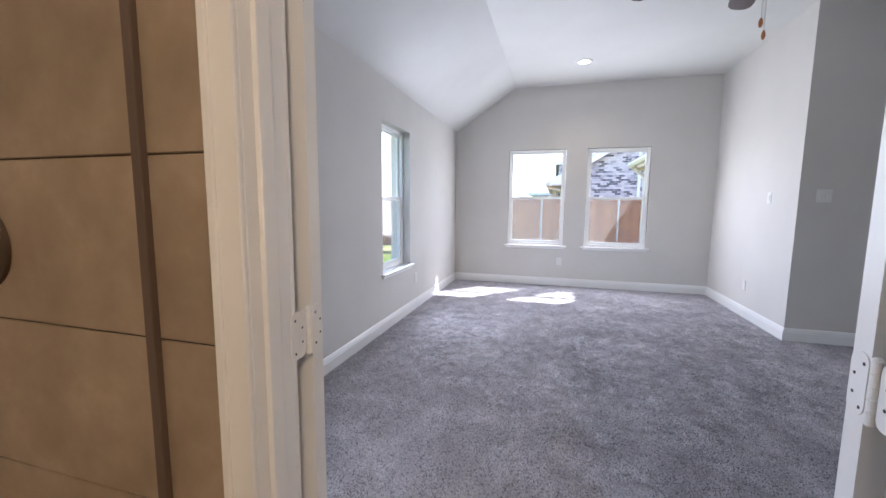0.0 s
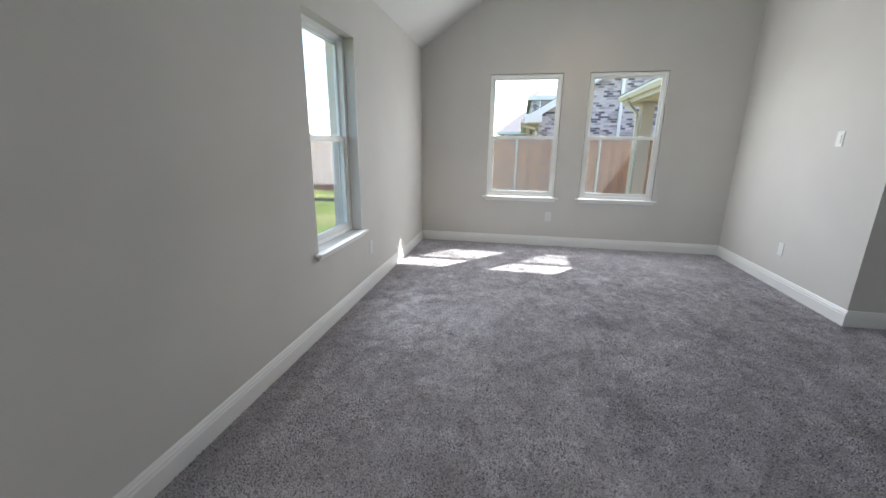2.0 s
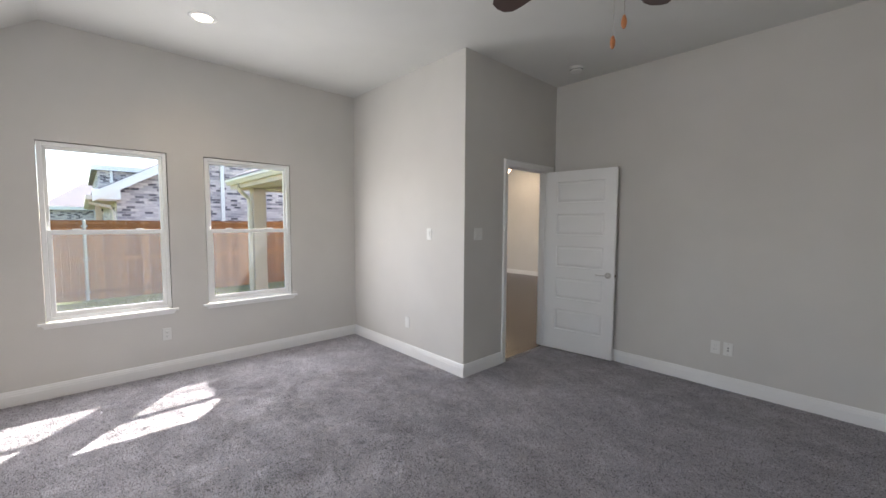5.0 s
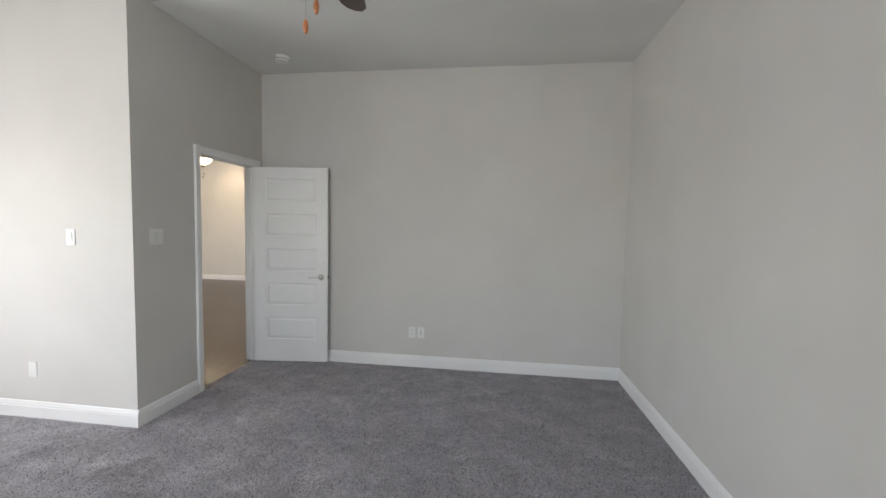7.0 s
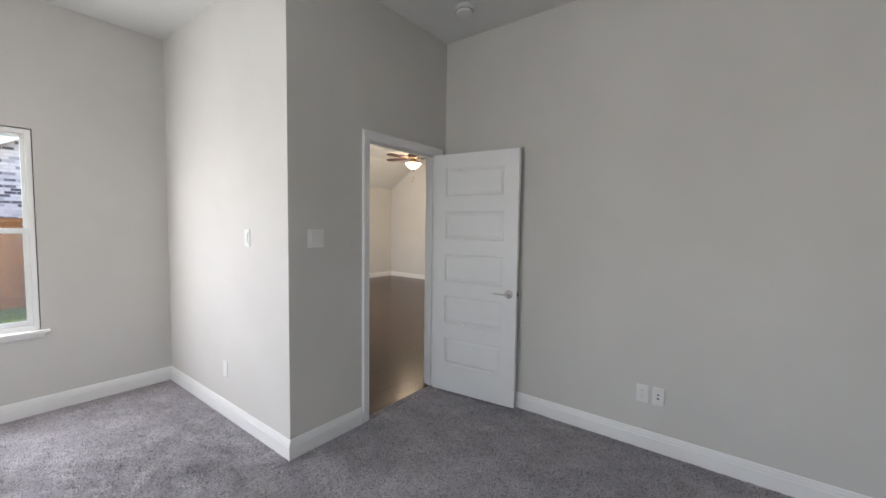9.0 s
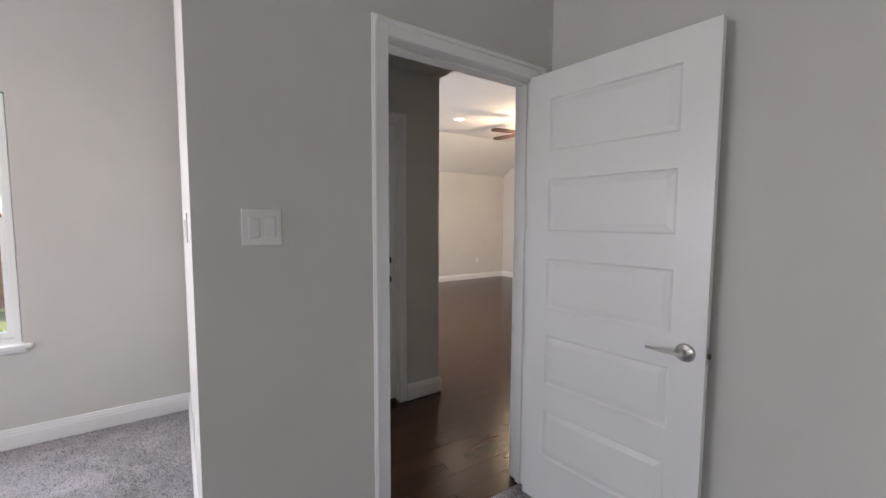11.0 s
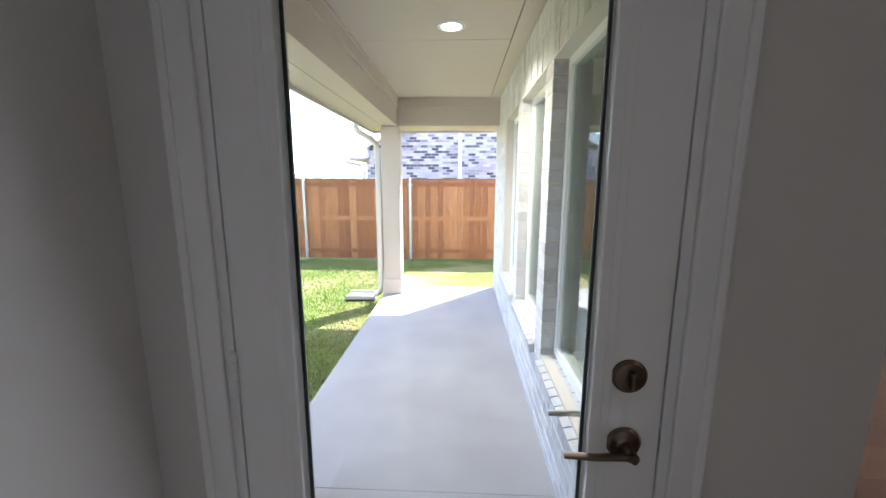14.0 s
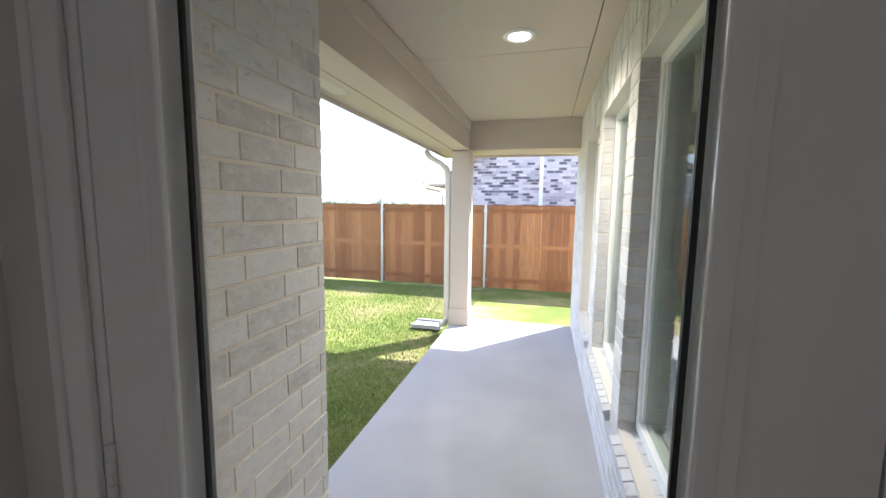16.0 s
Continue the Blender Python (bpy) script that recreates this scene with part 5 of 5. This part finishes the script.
def grass():
    """Short upright blades over the lawn beside the slab."""
    rnd = random.Random(21)
    verts, faces = [], []
    for _ in range(70000):
        x = 3.56 - 4.6 * rnd.random() ** 1.3
        y = rnd.uniform(0.3, 7.0)
        if 2.97 < x < 3.45 and 3.75 < y < 4.11:
            continue
        z = ground_z(x, y) - 0.003
        a, h, w = rnd.uniform(0, 6.28), rnd.uniform(0.012, 0.038), rnd.uniform(0.003, 0.007)
        k = len(verts)
        verts += [(x - w * math.cos(a), y - w * math.sin(a), z), (x + w * math.cos(a), y + w * math.sin(a), z),
                  (x + rnd.uniform(-0.02, 0.02), y + rnd.uniform(-0.02, 0.02), z + h)]
        faces.append((k, k + 1, k + 2))
    me = bpy.data.meshes.new("grass")
    me.from_pydata(verts, [], faces)
    m = material("grass_blades", (0.2, 0.3, 0.06), 0.8, 0.0, 0.2)
    geo = add(m, "NewGeometry")
    base(m, ramp(m, geo.outputs["Random Per Island"], [(0.0, (0.10, 0.18, 0.02)), (0.4, (0.17, 0.25, 0.04)), (0.65, (0.31, 0.28, 0.11)), (1.0, (0.46, 0.40, 0.22))]))
    me.materials.append(m)
    tagged(new("grass", me), "short green and straw grass blades", "grass", kind="stuff")


grass()
hb = house_far(1.74, 12.0, 19.5, 30.0, 3.78, 5.15, 0.2, "mottled grey brick house with a low hip roof farther behind", 0.9)
boxed("downspout", VINYL, hb, (2.17, 2.27, 19.4, 19.49, -0.4, 3.78), label="white downspout")
house_far(-0.4, 8.0, 30.0, 40.0, 2.15, 4.3, 0.4, "distant low house with a grey hip roof", 2.2)

# far tree line
bm = bmesh.new()
rnd = random.Random(5)
for k in range(420):
    a = radians(-70 + k * 0.55 + rnd.uniform(-0.3, 0.3))
    r = rnd.uniform(170, 230)
    s = rnd.uniform(1.2, 3.8)
    bmesh.ops.create_icosphere(bm, subdivisions=1, radius=1, matrix=Matrix.Translation((r * math.sin(a) * -1, r * math.cos(a), s * 0.5 - 0.6)) @ Matrix.Diagonal((s * 1.2, s * 1.2, s, 1)))
for v in bm.verts:
    v.co += Vector((rnd.uniform(-1, 1), rnd.uniform(-1, 1), rnd.uniform(-0.5, 0.5))) * 0.5
# Pale grey-green puts the distance haze into the leaf colour.
FAR_GREEN = material("haze_greyed_foliage", (0.17, 0.20, 0.15), 1.0)
tagged(part("far_trees", bm, FAR_GREEN), "distant tree line greyed with painted-in haze", "trees", kind="stuff")

# ---- carpet pile ----
def carpet_pile():
    """Leaning tufts over the carpet; their lean drifts, as brushed pile does."""
    rng = np.random.RandomState(4)
    cell = 0.0082
    pts = []
    for x0, x1, y0, y1 in ((0.016, BX - 0.016, DY, -0.016), (0.016, EX - 0.016, SY + 0.016, DY - 0.016)):
        gx, gy = np.meshgrid(np.arange(x0, x1, cell), np.arange(y0, y1, cell))
        pts.append(np.stack([gx.ravel(), gy.ravel()], 1))
    p = np.concatenate(pts)
    n = len(p)
    p = p + rng.uniform(-0.005, 0.005, (n, 2))

    def field(seed, size):
        """Smooth random values over the floor."""
        g = np.random.RandomState(seed).uniform(-1, 1, (int(8 / size) + 3, int(8 / size) + 3))
        u, v = p[:, 0] / size, (p[:, 1] + 6) / size
        i, j = u.astype(int), v.astype(int)
        a, b = u - i, v - j
        a, b = a * a * (3 - 2 * a), b * b * (3 - 2 * b)
        return (g[i, j] * (1 - a) * (1 - b) + g[i + 1, j] * a * (1 - b) + g[i, j + 1] * (1 - a) * b + g[i + 1, j + 1] * a * b)

    lx = 0.4 * field(1, 0.28) + 0.6 * field(2, 0.09) + 0.8 * field(5, 0.035)
    ly = 0.4 * field(3, 0.34) + 0.6 * field(4, 0.08) + 0.8 * field(6, 0.035)
    lean = np.stack([lx, ly], 1) * 0.0036 + rng.uniform(-0.003, 0.003, (n, 2))
    tall = 0.0065 + 0.0026 * rng.uniform(-1, 1, n) + 0.0012 * field(7, 0.05)
    turn = rng.uniform(0, 6.283, n)
    v = np.zeros((n, 4, 3))
    for k in range(3):
        a = turn + k * 2.094
        v[:, k, 0] = p[:, 0] + 0.0050 * np.cos(a)
        v[:, k, 1] = p[:, 1] + 0.0050 * np.sin(a)
        v[:, k, 2] = 0.0005
    v[:, 3, :2] = p + lean
    v[:, 3, 2] = tall
    idx = np.arange(n)[:, None] * 4
    f = np.stack([idx + np.array([[0, 1, 3]]), idx + np.array([[1, 2, 3]]), idx + np.array([[2, 0, 3]])], 1).reshape(-1, 3)
    me = bpy.data.meshes.new("carpet_pile")
    me.vertices.add(n * 4)
    me.vertices.foreach_set("co", v.ravel())
    me.loops.add(f.size)
    me.loops.foreach_set("vertex_index", f.ravel().astype(np.int32))
    me.polygons.add(len(f))
    me.polygons.foreach_set("loop_start", np.arange(0, f.size, 3, dtype=np.int32))
    me.update(calc_edges=True)
    me.materials.append(PILE)
    tagged(new("carpet_pile", me), "grey taupe cut pile tufts brushed in patches", "carpet", kind="stuff")


carpet_pile()

# ---- pieces: planks, tiles, bricks ----
rnd = random.Random(11)


def piece(name, cache, size, mat, place, parent, edge=0.0022):
    key = tuple(round(s, 4) for s in size) + (mat.name,)
    if key not in cache:
        bm = bmesh.new()
        box(bm, 0, size[0], 0, size[1], 0, size[2])
        if min(size) > 0.004:
            bmesh.ops.bevel(bm, geom=bm.edges[:], offset=min(edge, min(size) * 0.3), segments=1, affect="EDGES")
        cache[key] = mesh_of(name, bm, mat)
    ob = new(name, cache[key])
    ob.parent = parent
    ob.location = Vector(place) - parent.matrix_basis.translation
    return ob


planks = {}
fl = bpy.data.objects["floor_wood"]
far = bmesh.new()
w = 0.127
y = DY + 0.052
row = 0
while y < LY:
    x = (3.985 if y < PY - w else PX) - rnd.uniform(0, 0.9)
    lim = 13.9 if y < 1.49 else LX
    start = 3.985 if y < PY - w else PX + 0.001
    while x < lim:
        ln = rnd.choice((0.45, 0.7, 0.95, 1.2))
        a, b = max(x, start), min(x + ln, lim)
        if b - a > 0.05:
            if a < 8.0 and y < 2.2:
                piece("plank", planks, (round(b - a, 2) - 0.0006, w - 0.0006, 0.0118), FLOORWOOD, (a, y, -0.0198 + rnd.uniform(0, 0.0002)), fl, 0.0007)
            else:
                box(far, a, b - 0.0006, y, y + w - 0.0006, -0.0195, -0.008)
        x += ln
    y += w
    row += 1
tagged(part("far_planks", far, FLOORWOOD, fl), kind="stuff")
boxed("plank_field", FLOORWOOD, fl, (PX + 0.002, 13.9, -6.0, DY + 0.05, -0.0195, -0.009))

tiles = {}
tw = boxed("wall_tile_backing", GROUT, None, (0.0, 1.068, -5.797, SY - 0.102, 0, 2.59))
tagged(tw, "beige stone shower wall tile with dark joints", "wall", kind="structure")
z = 0.402 - 0.308 * 2
while z < 2.5:
    xx = 1.0675
    for ww in (0.133, 0.600, 0.33):
        xx -= ww
        z0 = max(z, 0.0)
        if z + 0.305 - z0 > 0.02:
            piece("tile", tiles, (ww - 0.003, 0.006, min(z + 0.305, 2.58) - z0), TILE, (xx, -5.803, z0), tw)
    z += 0.308

# bay east wall bricks, face at BRX
bricks = {}
bw, bh, L = 0.079, 0.069, 0.194
wbe = bpy.data.objects["wall_brick_bay_east"]
row, z, LB = 0, SLAB - 0.016, 0.236
while z < 2.42:
    yy, first = BRY + 0.001, 0.04 if row % 2 == 0 else 0.166
    cuts = [first, 0.19] if row % 2 == 0 else [first]
    while yy > PY + 0.20:
        w = cuts.pop(0) if cuts else LB
        a = max(yy - w, PY + 0.13)
        piece("brick", bricks, (0.05, round(yy - a, 3), 0.0755), BRICK, (BRX - 0.049 + rnd.uniform(-0.0012, 0.0008), a, z + rnd.uniform(-0.001, 0.001)), wbe)
        yy -= w + 0.011
    z += 0.0865
    row += 1

# north and west faces of the bay: joined bricks
bm = bmesh.new()
row, z = 0, -0.45
while z < 2.45:
    x = -0.23 - (0.1 if row % 2 else 0)
    while x < BRX - 0.05:
        a, b = max(x, -0.23), min(x + L, BX + 0.088)
        hit = any(a < w1 + 0.0 and b > w0 and z + bh > 0.56 and z < WZ1 for w0, w1 in W_N)
        if not hit and b - a > 0.02:
            box(bm, a, b, BRY - 0.03, BRY, z, z + bh)
        x += L + 0.01
    y = -6.5 - (0.1 if row % 2 else 0)
    while y < BRY - 0.04:
        a, b = y, min(y + L, BRY - 0.035)
        if not any(a < w1 and b > w0 and z + bh > 0.50 and z < 2.04 for w0, w1 in W_W) and b - a > 0.02:
            box(bm, -0.235, -0.215, a, b, z, z + bh)
        y += L + 0.01
    for w0, w1 in W_W:
        if 0.54 < z < 2.0:
            box(bm, -0.232, -0.135, w1 - 0.004, w1 + 0.02, z, z + bh)
            box(bm, -0.232, -0.135, w0 - 0.02, w0 + 0.004, z, z + bh)
    z += bw
    row += 1
tagged(part("bricks", bm, BRICK), "whitewashed grey bricks on the outer walls", "brickwork", kind="stuff")
for w0, w1 in W_W:
    t = thing("window_ledge", (-0.18, (w0 + w1) / 2, 0.52), "sloping brick ledge under the window outside", "window ledge", kind="structure")
    boxed("ledge", MORTAR, t, (-0.26, -0.13, w0, w1, 0.48, 0.545))
for w0, w1 in W_N:
    t = thing("window_ledge", ((w0 + w1) / 2, 0.17, 0.55), "sloping brick ledge under the window outside", "window ledge", kind="structure")
    boxed("ledge", MORTAR, t, (w0 + 0.01, w1 - 0.01, 0.102, 0.25, 0.52, 0.605))

# patio wall: piers, reveals, soldier courses and ledges
wp = wb
row, z = 0, SLAB - 0.01
while z < 2.06:
    piers = [(0.74, 0.925), (1.81, 1.995), (2.88, 4.05), (PY + 0.2, -0.16)]
    if z + bh < 0.40:
        piers = [(PY + 0.2, 4.05)]
    for a, b in piers:
        yy = a + (0 if (row % 2 == 0 or b - a < 0.25) else -0.1)
        while yy < b - 0.02:
            p, q = max(yy, a), min(yy + (L if b - a > 0.25 else b - a), b)
            if q - p > 0.02:
                piece("brick", bricks, (0.074, round(q - p, 3), bh), BRICK, (LBX + rnd.uniform(-0.001, 0.001), p, z + rnd.uniform(-0.001, 0.001)), wp)
            yy += L + 0.01
    z += bw
    row += 1
bm = bmesh.new()
for z0 in (2.075, 2.262):
    y = PY + 0.2
    while y < 4.04:
        box(bm, LBX + rnd.uniform(-0.003, 0.002), LBX + 0.05, y, y + bh, z0, z0 + 0.178)
        y += bw
tagged(part("brick_courses", bm, BRICK, wp), kind="stuff")
boxed("lintel", GUTTER, wp, *[(LBX - 0.001, LBX + 0.13, a - 0.02, b + 0.02, 2.068, 2.0745) for a, b in W_L], label="painted steel lintel")
for a, b in W_L:
    y = a + 0.001
    while y < b - 0.03:
        bm = bmesh.new()
        box(bm, -0.145, 0.0, 0, min(bh, b - y - 0.001), -0.055, 0)
        bmesh.ops.transform(bm, matrix=Matrix.Translation((LBX + 0.105, y, 0.452)) @ Matrix.Rotation(radians(-14), 4, "Y"), verts=bm.verts)
        part("ledge_brick", bm, BRICK, wp)
        y += bw
